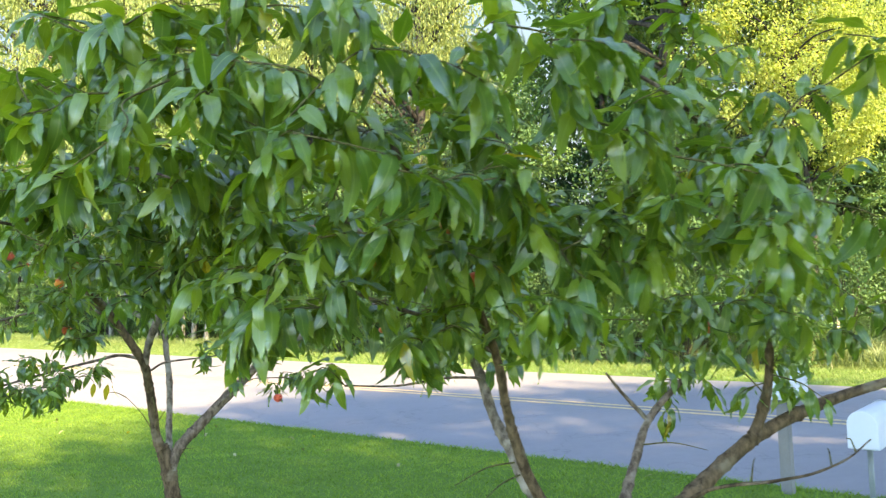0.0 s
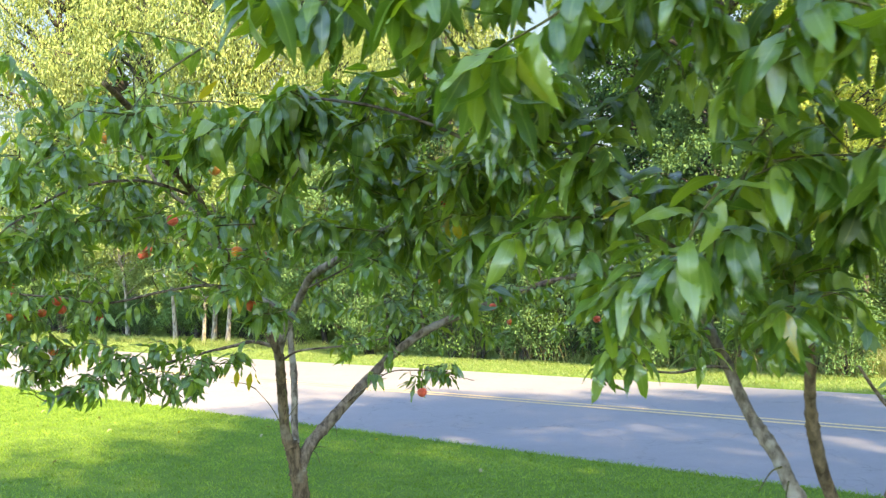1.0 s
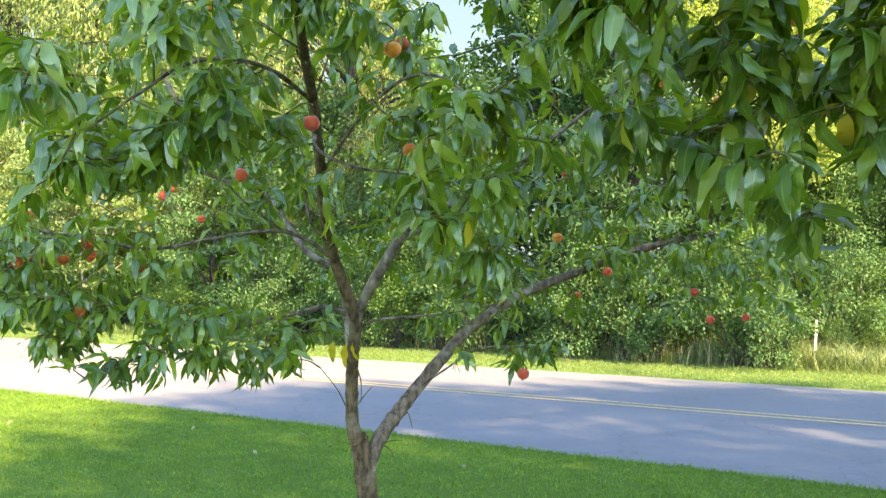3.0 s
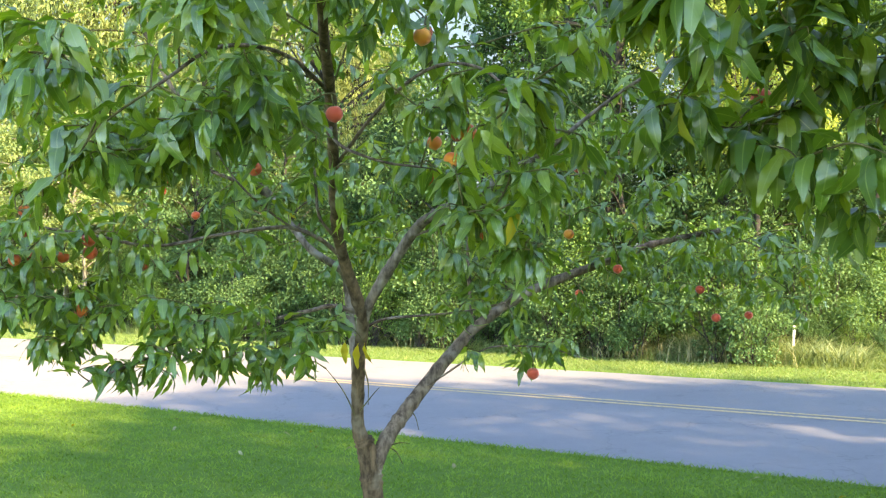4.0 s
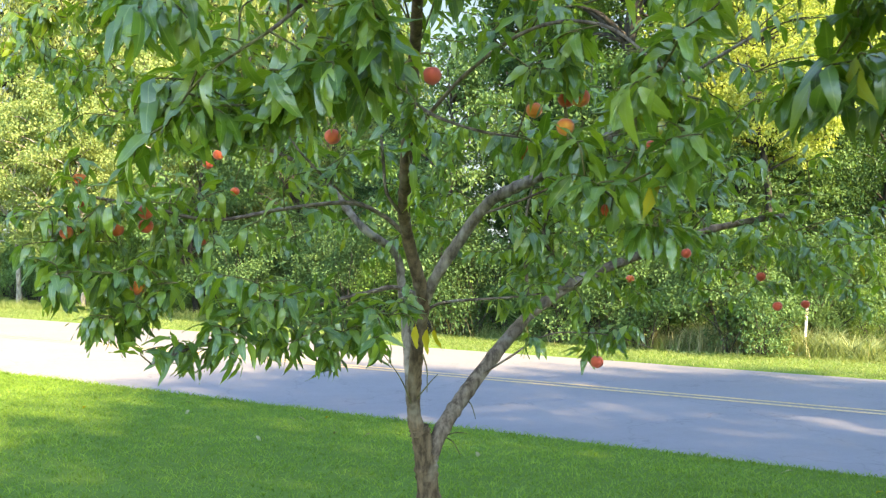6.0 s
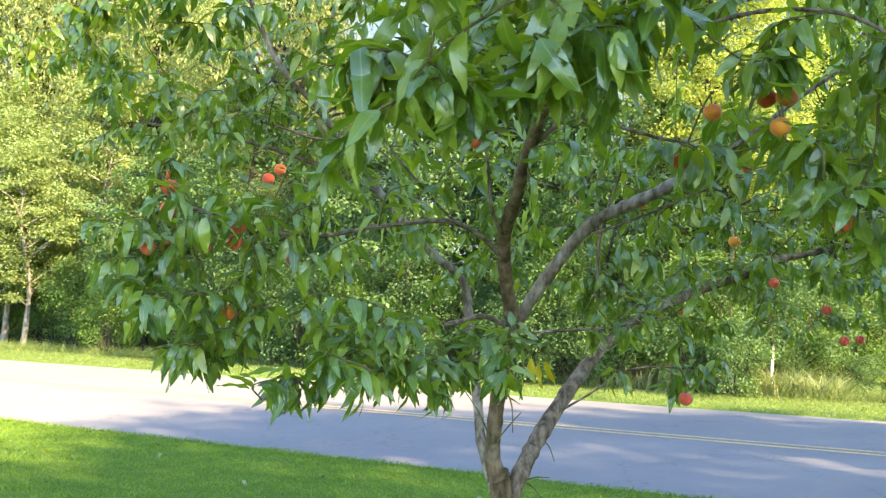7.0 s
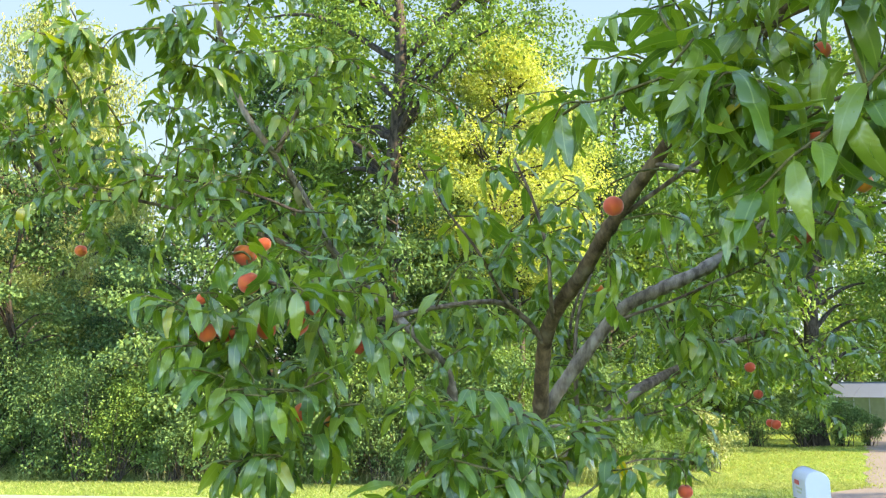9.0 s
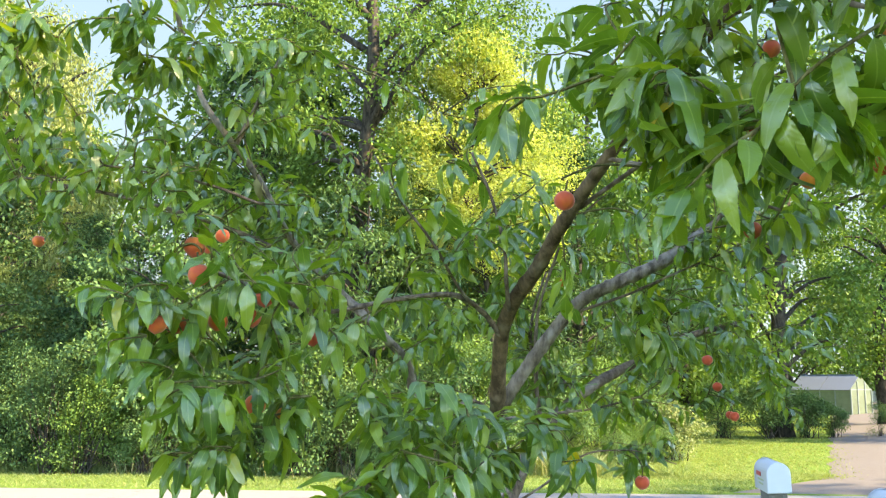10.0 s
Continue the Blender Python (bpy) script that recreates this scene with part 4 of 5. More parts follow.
    for key, tip in (("grey", (0.05, 2.95, 1.80)), ("grey", (0.12, 2.95, 1.72)), ("dark", (0.55, 3.30, 1.62)), ("big", (1.05, 3.25, 1.62)), ("thin", (1.10, 3.60, 1.75)), ("dead", (1.50, 3.22, 1.86)), ("dead", (1.42, 3.20, 1.83)), ("dead", (1.16, 3.22, 1.80))):
        b = near_on(ln[key], Vector(tip))
        twigs.add(*tube(smooth_line([b, b.lerp(Vector(tip), 0.5) + Vector((0, 0, 0.02)), Vector(tip)], 4), 0.004, 0.0015, 5))
    finish_tree(tree, twigs, fol)


# ---- woodland ----
def scatter_leaves(centres, radii, per, size, rng, flat=0.7, droop=0.0):
    """Small folded blades spread through clumps: vertices and triangles."""
    c = np.repeat(np.asarray(centres, float), per, axis=0)
    r = np.repeat(np.asarray(radii, float), per)
    n = len(c)
    d = rng.normal(size=(n, 3))
    d /= np.linalg.norm(d, axis=1)[:, None]
    k = rng.random(n) ** 0.45
    at = c + d * (r * k)[:, None] * np.array([1, 1, flat])
    if droop:
        at[:, 2] -= droop * rng.random(n) ** 1.5
    ax = rng.normal(size=(n, 3)) + d * 0.6
    ax[:, 2] -= 0.5 + droop
    ax /= np.linalg.norm(ax, axis=1)[:, None]
    up = rng.normal(size=(n, 3)) * 0.42
    up[:, 2] += 1.0
    x = np.cross(ax, up)
    x /= np.linalg.norm(x, axis=1)[:, None] + 1e-9
    s = size * rng.uniform(0.6, 1.35, n)
    w = 0.30 if not droop else 0.14
    nrm = np.cross(x, ax)
    v = np.empty((n, 4, 3))
    v[:, 0] = at
    v[:, 1] = at + (ax * 0.45 + x * w + nrm * 0.10) * s[:, None]
    v[:, 2] = at + (ax - nrm * 0.12) * s[:, None]
    v[:, 3] = at + (ax * 0.45 - x * w + nrm * 0.10) * s[:, None]
    i = np.arange(n)[:, None] * 4
    f = np.concatenate([i + [0, 1, 2], i + [0, 2, 3]])
    return v.reshape(-1, 3), f


def woodland_tree(name, label, category, at, height, spread, crown_from, mat, seed, clumps=40, per=190, size=0.13, trunk_r=0.14, droop=0.0, clump=0.75, lean=0.0, group="trees along the road", flat=0.7, wood=None):
    """Trunk, limbs that fork towards the clumps, and a crown of leaf clumps with gaps."""
    rng = random.Random(seed)
    nrng = np.random.default_rng(seed)
    x, y = at
    z0 = ground_z(x, y) - 0.15
    tree = tagged(new(name), label, category, group)
    top = Vector((x + lean + rng.uniform(-0.4, 0.4), y + rng.uniform(-0.4, 0.4), z0 + height * 0.93))
    base = Vector((x, y, z0))
    axis = smooth_line([base, base.lerp(top, 0.35) + Vector((rng.gauss(0, 0.2), rng.gauss(0, 0.2), 0)), base.lerp(top, 0.7) + Vector((rng.gauss(0, 0.3), rng.gauss(0, 0.3), 0)), top], 6)
    wood = wood or M_WOOD_BARK
    stem("trunk", axis, trunk_r, trunk_r * 0.2, wood, tree, "", 10, 0.08, seed, 0.4)
    centres, radii = [], []
    lo, hi = z0 + crown_from, z0 + height
    for k in range(clumps):
        f = (k + rng.random()) / clumps
        z = lo + (hi - lo) * f
        shape = math.sin(math.pi * min(0.97, max(0.08, f * 0.85 + 0.12))) ** 0.7
        a, rad = rng.uniform(0, 6.283), spread * shape * rng.uniform(0.35, 1.0)
        c = axis[min(len(axis) - 1, int(f * (len(axis) - 1)))]
        centres.append((c.x + math.cos(a) * rad, c.y + math.sin(a) * rad, z + rng.uniform(-0.3, 0.3)))
        radii.append(clump * rng.uniform(0.55, 1.25))
    branches = Bundle()
    for c in centres[::2]:
        tip = Vector(c)
        want = tip.z - 0.55 * math.hypot(tip.x - x, tip.y - y)
        b = min(axis, key=lambda q: abs(q.z - want))
        mid = b.lerp(tip, 0.55) + Vector((rng.gauss(0, 0.12), rng.gauss(0, 0.12), 0.12 * (tip - b).length))
        branches.add(*tube(smooth_line([b, mid, tip], 4), trunk_r * 0.32, 0.012, 5, 0.05))
    link("branch", mesh_from("branch", branches.v, branches.f, wood, True), tree, "", "stuff")
    v, f = scatter_leaves(centres, radii, per, size, nrng, flat, droop)
    link("crown", mesh_from("crown", v, f, mat), tree, "", "stuff")
    return tree


def shrub(name, label, at, height, spread, mat, seed, clumps=14, per=150, size=0.09, group="roadside shrubs"):
    rng = random.Random(seed)
    nrng = np.random.default_rng(seed)
    x, y = at
    z0 = ground_z(x, y)
    s = tagged(new(name), label, "shrub", group)
    centres, radii, stems = [], [], Bundle()
    for k in range(clumps):
        a, f = rng.uniform(0, 6.283), rng.random() ** 0.7
        rad = spread * rng.random() ** 0.6 * (1.15 - 0.6 * f)
        c = (x + math.cos(a) * rad, y + math.sin(a) * rad, z0 + 0.22 + (height - 0.3) * f)
        centres.append(c)
        radii.append(rng.uniform(0.25, 0.5) * (0.55 + 0.25 * height))
        b = Vector((x + rng.gauss(0, 0.12), y + rng.gauss(0, 0.12), z0 - 0.05))
        stems.add(*tube(smooth_line([b, b.lerp(Vector(c), 0.5) + Vector((rng.gauss(0, 0.06), rng.gauss(0, 0.06), 0.08)), Vector(c)], 4), 0.016, 0.005, 5))
    link("stem", mesh_from("stem", stems.v, stems.f, M_WOOD_BARK, True), s, "", "stuff")
    v, f = scatter_leaves(centres, radii, per, size, nrng, 0.8)
    link("foliage", mesh_from("foliage", v, f, mat), s, "", "stuff")
    return s


def copied(ob, at, turn, scale=1.0):
    """The same plant again, at another spot of the ground, turned and scaled."""
    src = ob["spot"]
    x, y = at
    m = Matrix.Translation((x, y, ground_z(x, y))) @ Matrix.Rotation(turn, 4, "Z") @ Matrix.Scale(scale, 4) @ Matrix.Translation((-src[0], -src[1], -ground_z(src[0], src[1])))
    c = copy_thing(ob, Matrix())
    c.matrix_basis = m
    c["spot"] = (x, y)
    return c


def build_woods():
    rng = random.Random(21)
    base = []
    spots = [(-2.0, 10.4), (-6.0, 10.2), (-10.5, 10.6), (-20.5, 10.6)]
    for k, (v, u) in enumerate(spots):
        at = xy_of(u, v)
        t = woodland_tree("woodland_tree", "leafy green deciduous tree at the edge of the roadside wood", "tree", at, 6.2 + k * 0.3, 1.9, 0.9 if k < 3 else 2.1, (M_DEEP_LEAF, M_SHRUB_LEAF, M_DEEP_LEAF, M_BRIGHT_LEAF)[k], 30 + k, 74, 190, 0.108, 0.10, 0, 0.72, flat=0.36, wood=M_PALE_WOOD if k == 3 else None)
        t["spot"] = at
        base.append(t)
    more = [(-15.0, 10.3, 1.1), (-17.5, 11.0, 1.1), (-4.0, 12.2, 1.15), (-8.2, 11.8, 1.1), (-12.8, 12.0, 0.85), (-23.0, 11.0, 1.1), (-27.5, 10.8, 1.0), (-32.0, 11.5, 1.2), (-37.0, 11.0, 1.2), (-21.0, 13.6, 1.3), (-26.0, 14.0, 1.35),
            (-17.0, 13.2, 1.2), (-0.2, 12.0, 1.0), (0.6, 14.5, 1.15), (1.8, 17.5, 1.2), (-10.0, 15.0, 0.95), (-14.5, 16.0, 0.9)]
    for k, (v, u, s) in enumerate(more):
        copied(base[k % 3 if v > -9 else (1, 3, 1)[k % 3] if v > -18.5 else (3, 3, 1)[k % 3]], xy_of(u + 0.6, v), rng.uniform(0, 6.28), s * (0.82 if v > -18.5 else 0.95))
    for v, u, f in ((-18.9, 10.0, 0.85), (-19.7, 9.6, 0.7), (-21.6, 9.8, 0.9)):
        copied(base[3], xy_of(u, v), rng.uniform(0, 6.28), f)
    dark = woodland_tree("dark_tree", "tall dark green tree standing behind the wood's edge", "tree", (5.0, 25.3), 11.0, 2.6, 2.5, M_DARK_LEAF, 51, 64, 330, 0.12, 0.17, 0, 0.9)
    dark["spot"] = (5.0, 25.3)
    for at, s in (((1.2, 28.0), 0.58), ((11.5, 28.0), 0.8), ((16.5, 31.0), 1.0), ((-4.0, 34.0), 0.6), ((9.2, 25.0), 0.6), ((7.2, 26.8), 1.05)):
        copied(dark, at, rng.uniform(0, 6.28), s)
    yellow = woodland_tree("yellow_tree", "sunlit yellow-green tree with fine airy foliage", "tree", (8.2, 19.5), 10.0, 2.4, 4.2, M_YELLOW_LEAF, 61, 150, 420, 0.072, 0.10, 0, 0.6)
    yellow["spot"] = (8.2, 19.5)
    copied(dark, (10.8, 22.4), 2.1, 0.75)
    copied(dark, (13.4, 22.8), 4.1, 0.8)
    tall = woodland_tree("tall_tree", "tall tree with a dark bare trunk and high crown", "tree", (4.95, 20.8), 15.5, 4.0, 6.6, M_WOOD_LEAF, 71, 96, 240, 0.12, 0.28, 0, 0.85)
    tall["spot"] = (4.95, 20.8)
    copied(tall, (9.4, 23.0), 1.9, 1.0)
    willow = woodland_tree("willow_tree", "pale yellow-green willow with long hanging strands", "tree", xy_of(17.0, -15.0), 14.2, 4.1, 3.0, M_WILLOW_LEAF, 81, 160, 310, 0.17, 0.35, 1.3, 0.85)
    willow["spot"] = xy_of(17.0, -15.0)
    for v, u, s in ((-22.0, 18.0, 0.95), (-29.0, 18.0, 1.4), (-37.0, 18.0, 1.5), (-46.0, 18.0, 1.6), (-18.0, 23.0, 0.85), (-25.0, 22.0, 1.2)):
        copied(willow, xy_of(u, v), rng.uniform(0, 6.28), s)
    # neighbour's trees beyond the drive; the third, unseen, is added for its shade
    for at, h, seed in (((20.2, 20.9), 13.0, 91), ((29.0, 23.0), 12.0, 92), ((26.4, 12.4), 14.0, 93)):
        woodland_tree("garden_tree", "large shade tree with a thick trunk in the mown grass", "tree", at, h, 3.6, 2.5, M_WOOD_LEAF, seed, 70, 220, 0.17, 0.28, 0, 1.0)
    far = woodland_tree("far_tree", "leafy tree in the distance", "tree", (44, 44), 13.0, 4.0, 0.8, M_WOOD_LEAF, 95, 60, 160, 0.26, 0.25, 0, 1.3, group="distant trees")
    far["spot"] = (44, 44)
    for at in ((52, 36), (38, 50), (30, 52), (22, 50), (12, 48), (58, 28), (64, 40), (4, 50), (24, 38), (17, 36), (60, 20), (34, 40), (42, 37), (47, 33), (19, 30), (22, 32), (25.5, 32), (29.5, 33.5), (33, 35.5), (7.0, 28.5), (54, 44), (39, 43), (30, 34)):
        copied(far, at, rng.uniform(0, 6.28), rng.uniform(0.9, 1.2))
    # shrubs under the trees
    kinds = []
    for k in range(4):
        at = xy_of(9.0 + 0.2 * k, -3.0 - 2.0 * k)
        s = shrub("shrub", "dense green roadside shrub at the foot of the trees", at, 1.7 + 0.3 * k, 0.95, (M_SHRUB_LEAF, M_DEEP_LEAF, M_WOOD_LEAF, M_DEEP_LEAF)[k], 110 + k, 20, 290, 0.062)
        s["spot"] = at
        kinds.append(s)
    for k in range(64):
        v = 1.2 - k * 0.62 + rng.uniform(-0.3, 0.3)
        u = rng.choice((8.9, 9.6, 10.6)) + rng.uniform(-0.2, 0.3)
        if v < -18:
            u += 2.6
        elif v < -14 and k % 2:
            continue
        copied(kinds[k % 4], xy_of(u, v), rng.uniform(0, 6.28), rng.uniform(0.75, 1.25))
    for v, u in ((1.8, 10.8), (2.4, 12.2), (3.0, 14.0), (3.6, 15.6), (4.2, 17.2), (3.4, 18.5), (2.2, 13.2), (4.6, 19.0)):
        copied(kinds[int(u) % 3], xy_of(u, v), rng.uniform(0, 6.28), rng.uniform(0.8, 1.2))
    for v, u, k in ((0.4, 10.2, 0), (1.1, 10.6, 2), (1.9, 10.5, 0), (2.7, 11.0, 2), (3.3, 10.6, 0), (3.9, 11.4, 2), (4.3, 11.9, 0), (-0.5, 9.6, 2)):
        copied(kinds[k], xy_of(u, v), rng.uniform(0, 6.28), rng.uniform(0.35, 0.55))
    shrub("pale_shrub", "pale cream-green shrub at the corner of the mown grass", xy_of(12.6, 4.6), 1.15, 0.75, M_PALE_LEAF, 140, 30, 220, 0.06)
    at = (19.3, 20.6)
    shade = shrub("shrub", "dark green shrub in the shade of a tree by the drive", at, 1.6, 1.0, M_DEEP_LEAF, 150, 22, 260, 0.07)
    shade["spot"] = at
    copied(shade, (20.4, 20.2), 2.0, 0.85)
    copied(shade, (21.1, 19.8), 2.0, 0.6)
    copied(kinds[3], (22.1, 18.9), 4.0, 0.4)
    copied(kinds[1], (18.4, 21.6), 5.0, 0.8)


def shade_trees():
    """Unseen near-side trees, added to throw the shade over lawn and road."""
    a = woodland_tree("shade_tree", "unseen broad leafy tree added to shade lawn and road", "tree", xy_of(-5.5, 12.5), 11.2, 4.0, 3.0, M_WOOD_LEAF, 131, 92, 104, 0.24, 0.3, 0, 1.1, group="shade trees")
    a["spot"] = xy_of(-5.5, 12.5)
    for v, u, s in ((19.0, -9.0, 1.2), (15.4, -8.8, 0.9), (14.5, -2.2, 1.25), (23.0, -4.0, 1.3), (20.0, 0.0, 1.35), (22.0, -10.5, 1.52)):
        copied(a, xy_of(u, v), v, s)


# ---- grass ----
def blades(name, label, spots, heights, width, mat, seed, lean=0.35):
    nrng = np.random.default_rng(seed)
    p = np.asarray(spots, float)
    h = np.asarray(heights, float)
    n = len(p)
    a = nrng.uniform(0, 6.283, n)
    x = np.stack([np.cos(a), np.sin(a), np.zeros(n)], 1) * (width * nrng.uniform(0.6, 1.3, n))[:, None]
    tilt = nrng.normal(size=(n, 3)) * lean
    tilt[:, 2] = 1.0
    v = np.empty((n, 5, 3))
    v[:, 0], v[:, 1] = p - x, p + x
    mid = p + tilt * (h * 0.55)[:, None]
    v[:, 2], v[:, 3] = mid + x * 0.75, mid - x * 0.75
    bend = tilt * np.array([2.1, 2.1, 1.0])
    v[:, 4] = p + bend * h[:, None]
    i = np.arange(n)[:, None] * 5
    f = np.concatenate([i + [0, 1, 2], i + [0, 2, 3], i + [3, 2, 4]])
    g = link(name, mesh_from(name, v.reshape(-1, 3), f, mat))
    return tagged(g, label, "grass", kind="stuff")


def build_grass():
    rng = np.random.default_rng(3)
    spots, hs = [], []
    n = 300000
    u = -9.5 * rng.random(n) ** 1.15 + 0.05
    v = rng.uniform(-20, 7.5, n)
    # thinner towards the edges of the lawn
    u = np.concatenate([u, -14.5 * rng.random(40000), -9.5 - 6 * rng.random(40000) ** 1.6])
    v = np.concatenate([v, 7.5 + 8 * rng.random(40000) ** 1.6, rng.uniform(-20, 9, 40000)])
    for a, b in zip(u, v):
        x, y = xy_of(a, b)
        spots.append((x, y, ground_z(x, y) - 0.005))
        hs.append(0.020 + 0.020 * rng.random() + 0.022 * max(0, noise.noise(Vector((x * 2.3, y * 2.3, 0.7)))) + (0.02 * rng.random() if a > -0.15 else 0))
    blades("lawn_grass", "short mown bright green lawn grass", spots, hs, 0.0042, M_GRASS, 4, 0.55)
    spots, hs = [], []
    for k in range(90000):
        a = 6.45 + 3.2 * rng.random()
        b = 9 - 50 * rng.random() ** 1.4
        if b > 6.75 + 0.27 * (a - 8.3) - 1.6 * max(0, 1 - (a - 6.5) / 2.5):
            continue
        x, y = xy_of(a, b)
        spots.append((x, y, ground_z(x, y) - 0.01))
        hs.append((0.035 + 0.035 * rng.random()) if a < 8.85 + 0.3 * noise.noise(Vector((b * 0.6, 0, 0))) or b > 4.5 else (0.10 + 0.26 * rng.random() ** 2))
    blades("verge_grass", "sunlit yellow-green uncut grass on the far verge", spots, hs, 0.006, M_VERGE, 5, 0.5)
    spots, hs = [], []
    for k in range(120000):
        a = 8.6 + 26 * rng.random() ** 1.4
        b = 1.0 + 16 * rng.random() ** 1.3
        x, y = xy_of(a, b)
        edge = 0.5 * noise.noise(Vector((x * 1.1, y * 1.1, 5.0))) + 0.3 * rng.normal()
        if 6.7 + edge < b - 0.27 * (a - 8.3) < 10.4 - edge:
            continue
        spots.append((x, y, ground_z(x, y) - 0.01))
        hs.append(0.03 + 0.03 * rng.random())
    blades("neighbour_grass", "sunlit mown grass beyond the road", spots, hs, 0.010, M_SUNNY, 6, 0.6)
    spots, hs = [], []
    for k in range(16000):
        b = rng.uniform(-1.5, 3.0)
        a = 9.0 + 3.2 * rng.random() * min(1.0, 0.35 + 0.2 * (b + 1.5))
        x, y = xy_of(a, b)
        spots.append((x, y, ground_z(x, y) - 0.01))
        hs.append((0.12 + 0.40 * rng.random() ** 1.6) * (0.55 + 0.9 * max(0, noise.noise(Vector((a * 1.3, b * 1.3, 3.3))) + 0.3)))
    blades("tall_weeds", "pale green tall weeds at the foot of the hedge", spots, hs, 0.011, M_PALE_LEAF, 8, 0.35)
    spots, hs = [], []
    for k in range(600):
        b = rng.choice([-2.3, -1.0, 0.2, 1.2, -6.0]) + rng.normal() * 0.55
        a = 9.1 + rng.normal() * 0.25
        x, y = xy_of(a, b)
        spots.append((x, y, ground_z(x, y)))
        hs.append(0.25 + 0.45 * rng.random() ** 1.5)
    blades("dry_brush", "dry beige stalks and brush along the wood's edge", spots, hs, 0.007, M_DRY, 7, 0.3)


def fallen_leaf(at, turn, mat):
    """A curled dry leaf on the grass."""
    v, f, uv = LEAF_KINDS[2]
    x, y = at
    ob = link("fallen_leaf", mesh_from("fallen_leaf", v, f, mat, True, uv))
    tagged(ob, "dry pale fallen leaf lying on the lawn", "leaf", "fallen leaves on the lawn")
    ob.matrix_world = Matrix.Translation((x, y, ground_z(x, y) + 0.035)) @ Matrix.Rotation(turn, 4, "Z")


# ---- roadside things ----
def mailbox(at, label, size, post_top, pipe=False):
    """Its back faces the lawn, its door the road."""
    x, y = at
    z = ground_z(x, y)
    box = tagged(new("mailbox"), label, "mailbox", "mailboxes by the road")
    box.matrix_world = Matrix.Translation((x, y, z)) @ Matrix.Rotation(math.atan2(0.6432, -0.7657), 4, "Z") @ Matrix.Rotation(radians(1.5), 4, "Y")
    if pipe:
        stem("post", [Vector((0, 0, -0.15)), Vector((0, 0, post_top * 0.5)), Vector((0, 0, post_top + 0.012))], 0.021, 0.021, M_FRAME, box, "dark metal pipe", 10, 0.0)
        part("bracket", box_bm(0.10, 0.30, 0.03, (0, 0, post_top), 0.004), M_STEEL, box)
    else:
        part("post", box_bm(0.095, 0.095, post_top + 0.2, (0, 0, post_top / 2 - 0.1), 0.008), M_POST, box, "weathered grey square wooden post")
        part("bracket", box_bm(0.15, 0.32, 0.085, (0, 0, post_top - 0.03), 0.006), M_POST, box)
    w, h, length, wall = 0.105 * size, 0.165 * size, 0.26 * size, post_top + 0.015
    outline = [(-w, 0), (w, 0), (w, h)] + [(w * math.cos(a), h + w * math.sin(a)) for a in [math.pi * i / 14 for i in range(1, 14)]] + [(-w, h)]
    n = len(outline)
    verts = [(px, -length, wall + pz) for px, pz in outline] + [(px, length, wall + pz) for px, pz in outline]
    verts += [(px * 0.94, length + 0.006, wall + 0.008 + pz * 0.95) for px, pz in outline]
    faces = [(i, (i + 1) % n, n + (i + 1) % n, n + i) for i in range(n)] + [(n + i, n + (i + 1) % n, 2 * n + (i + 1) % n, 2 * n + i) for i in range(n)] + [tuple(range(2 * n, 3 * n))]
    link("body", mesh_from("body", verts, faces, M_WHITE), box, "white enamelled arched box")
    verts = [(px * 1.04, yy, wall + pz * 1.03 - 0.003) for yy in (-length - 0.012, -length + 0.022) for px, pz in outline]
    faces = [(i, (i + 1) % n, n + (i + 1) % n, n + i) for i in range(n)] + [tuple(reversed(range(n)))]
    door = link("door", mesh_from("door", verts, faces, M_WHITE), box)
    part("handle", box_bm(0.03, 0.018, 0.035, (0, -length - 0.018, wall + 0.2 * size), 0.004), M_STEEL, door, "small steel pull")
    part("flag", box_bm(0.006, 0.16, 0.035, (w + 0.006, -0.05, wall + 0.15 * size), 0.002), M_RED, box, "red signal flag folded down")
    for k, dz in enumerate((0.10, 0.065)):
        part("lettering", box_bm(0.003, 0.22 - 0.06 * k, 0.016, (w + 0.0015, 0.0, wall + dz * size), 0), M_GREENISH, box, "unreadable faded lettering")
    # the box overhangs its post towards the road
    for child in box.children:
        if not child.name.startswith("post"):
            child.location.y -= 0.12
    return box


def marker_post(at):
    x, y = at
    z = ground_z(x, y)
    p = tagged(new("marker_post"), "slim white marker post with a reddish tip on the verge", "marker post")
    p.matrix_world = Matrix.Translation((x, y, z)) @ Matrix.Rotation(radians(3), 4, "Y")
    part("stake", box_bm(0.048, 0.03, 0.90, (0, 0, 0.40), 0.006), M_MARKER, p)
    part("band", box_bm(0.052, 0.034, 0.24, (0, 0, 0.735), 0.006), M_FADED, p, "faded reddish upper part")


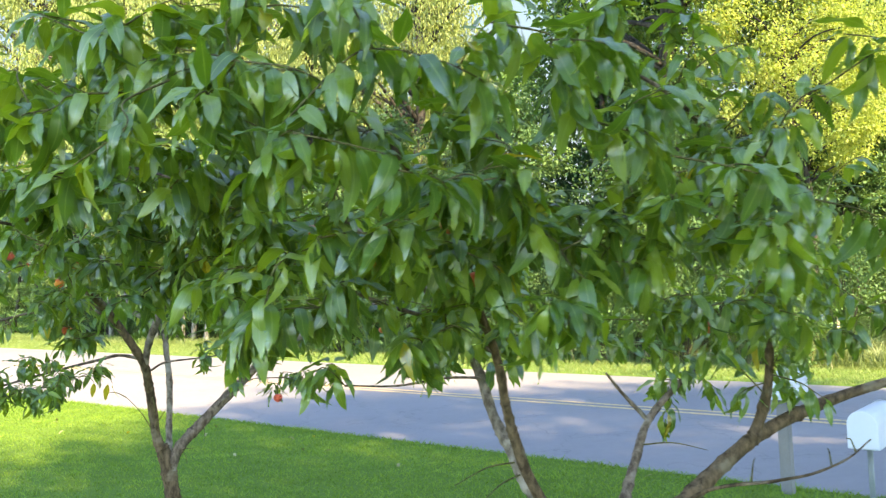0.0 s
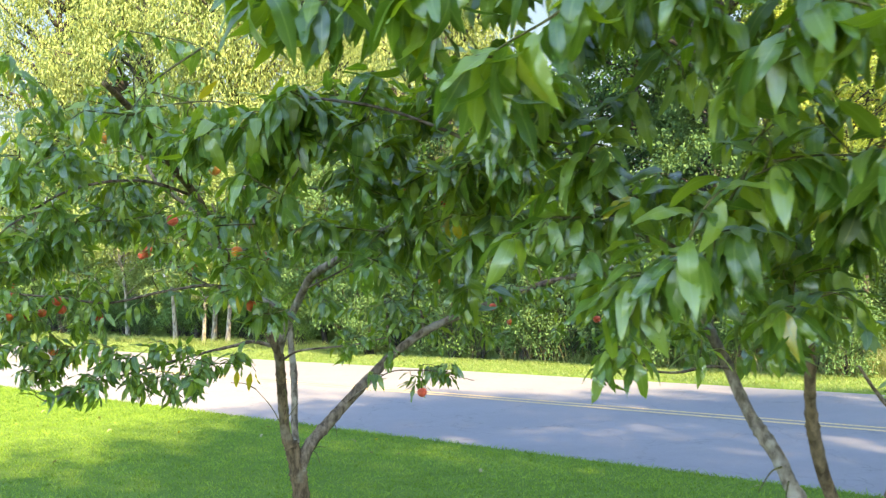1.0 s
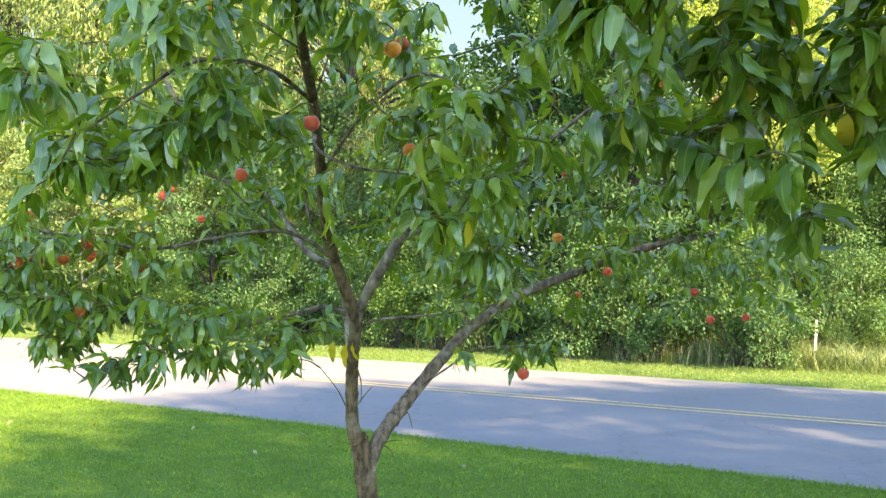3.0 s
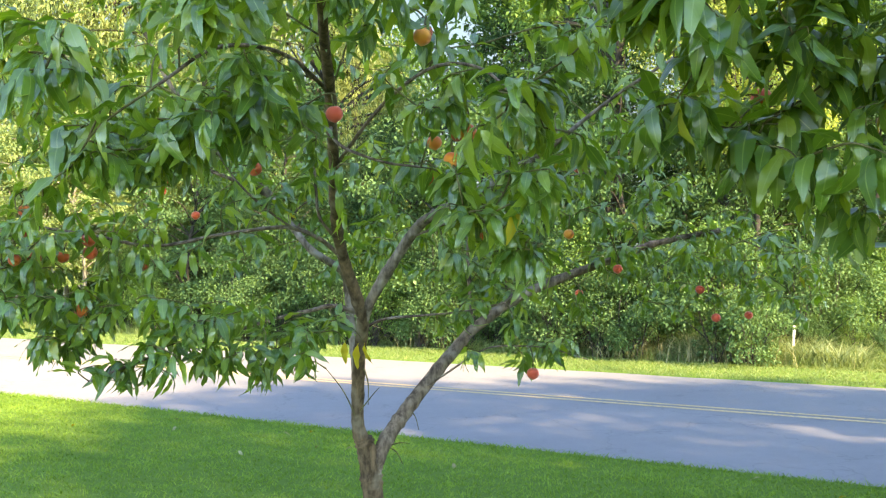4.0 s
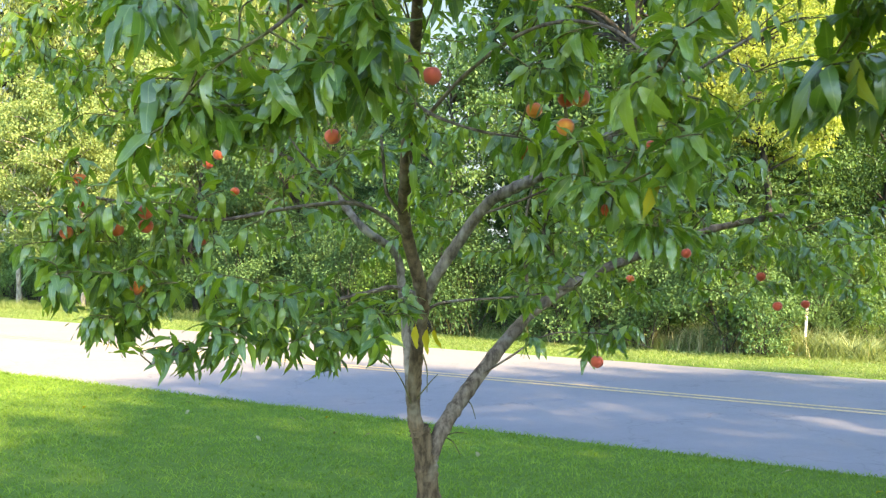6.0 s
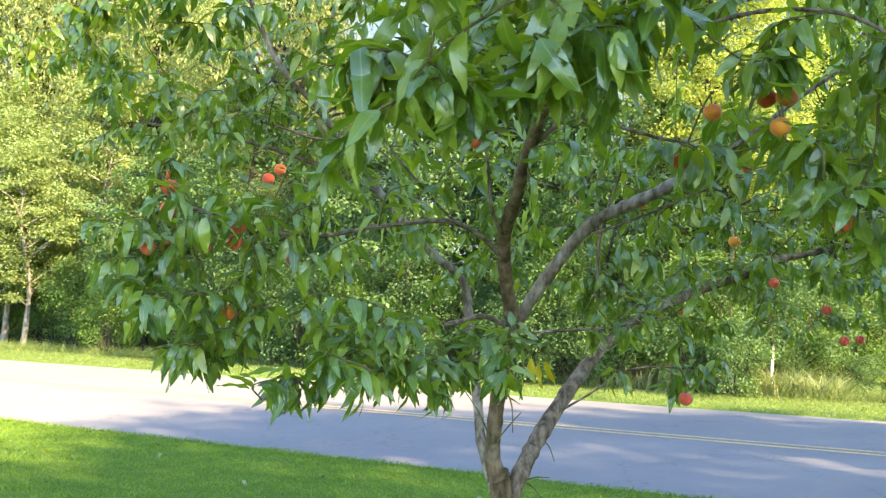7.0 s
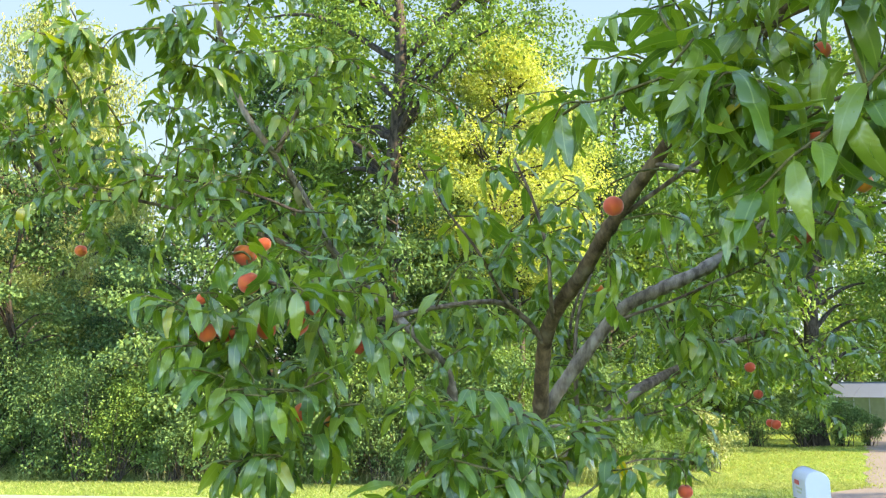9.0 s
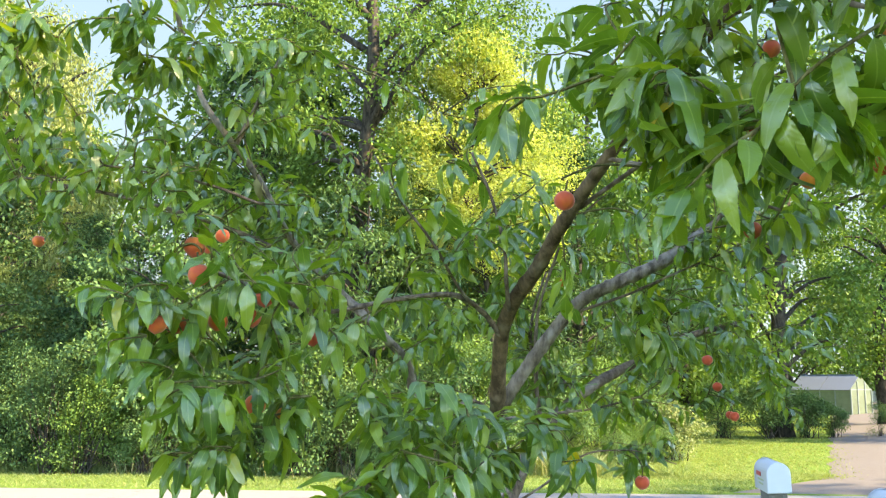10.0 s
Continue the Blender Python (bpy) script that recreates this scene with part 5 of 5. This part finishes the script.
def greenhouse(at, turn, size):
    x, y = at
    g = tagged(new("greenhouse"), "small gabled greenhouse with cloudy panels beside the drive", "greenhouse")
    g.matrix_world = Matrix.Translation((x, y, ground_z(x, y))) @ Matrix.Rotation(turn, 4, "Z") @ Matrix.Scale(size, 4)
    w, d, h, r = 1.25, 2.0, 1.55, 2.45
    for sx in (-1, 1):
        for k in range(4):
            part("panel", box_bm(0.02, d / 2 - 0.06, h - 0.1, (sx * w, -d + d / 4 + k * d / 2, h / 2), 0), M_SIDE, g)
        slope = math.atan2(r - h, w)
        for k in range(2):
            part("roof_panel", box_bm(math.hypot(w, r - h) + 0.12, d - 0.03, 0.03, (sx * w / 2, -d / 2 + k * d, (h + r) / 2), 0, Matrix.Rotation(sx * slope, 4, "Y")), M_PANEL, g)
    for sy in (-1, 1):
        bm = bmesh.new()
        q = [bm.verts.new(c) for c in ((-w, sy * d, 0.05), (w, sy * d, 0.05), (w, sy * d, h), (0, sy * d, r), (-w, sy * d, h))]
        face = bm.faces.new(q)
        bmesh.ops.solidify(bm, geom=[face], thickness=0.02)
        part("gable", bm, M_SIDE, g)
        for px, top in ((-w, h), (-0.45, h + 0.5), (0.45, h + 0.5), (w, h)):
            part("frame_bar", box_bm(0.06, 0.06, top, (px, sy * (d + 0.03), top / 2), 0.005), M_ALU, g)
        part("frame_bar", box_bm(2 * w, 0.05, 0.06, (0, sy * (d + 0.03), h), 0.005), M_ALU, g)
    for sx in (-1, 1):
        for k in range(5):
            part("frame_bar", box_bm(0.05, 0.05, h, (sx * (w + 0.025), -d + k * d / 2, h / 2), 0.005), M_ALU, g)


def neighbour_house(at, turn):
    x, y = at
    g = tagged(new("house"), "low house with a grey shingled roof among the trees", "house")
    g.matrix_world = Matrix.Translation((x, y, ground_z(x, y))) @ Matrix.Rotation(turn, 4, "Z")
    part("wall", box_bm(9, 6, 3.0, (0, 0, 1.4), 0.02), M_WALL, g)
    bm = bmesh.new()
    c = [bm.verts.new(q) for q in ((-5, -3.6, 2.8), (5, -3.6, 2.8), (5, 3.6, 2.8), (-5, 3.6, 2.8), (-5, 0, 5.0), (5, 0, 5.0))]
    for f in ((0, 1, 5, 4), (2, 3, 4, 5), (1, 2, 5), (3, 0, 4), (3, 2, 1, 0)):
        bm.faces.new([c[i] for i in f])
    part("roof", bm, M_ROOFING, g)


def build_drive():
    verts, faces = [], []
    us = np.arange(6.5, 70, 0.3)
    for u in us:
        for s in (0.0, 0.5, 1.0):
            flare = 1.6 * max(0, 1 - (u - 6.5) / 2.5)
            v = 6.75 + 0.27 * (u - 8.3) - flare + s * (3.6 + 2 * flare) + 0.22 * noise.noise(Vector((u * 0.9, s * 5, 0))) + 0.10 * noise.noise(Vector((u * 3.1, s * 5, 2)))
            x, y = xy_of(u, v)
            verts.append((x, y, ground_z(x, y) + (0.06 if s == 0.5 else 0.004)))
    for i in range(len(us) - 1):
        for k in (0, 1):
            a = i * 3 + k
            faces.append((a, a + 1, a + 4, a + 3))
    d = link("driveway", mesh_from("driveway", verts, faces, M_GRAVEL, True))
    tagged(d, "pale gravel driveway leading away from the road", "driveway", kind="structure")


sky_backdrop()
build_ground()
build_road()
build_drive()
build_woods()
shade_trees()
mailbox((2.97, 7.59), "white arched mailbox on a weathered wooden post", 0.90, 0.80)
mailbox((3.29, 6.74), "larger pale arched mailbox on a dark metal pipe", 1.08, 0.52, True)
marker_post((7.58, 16.85))
greenhouse((37.6, 31.4), radians(6), 0.80)
neighbour_house((66.0, 43.5), radians(-40))
first_tree()
second_tree()
build_grass()
litter = random.Random(77)
for _ in range(34):
    fallen_leaf(xy_of(-0.4 - 6.0 * litter.random(), litter.uniform(-9, 6)), litter.uniform(0, 6.28), litter.choice((M_DRY, M_DRY, M_YELLOWED)))
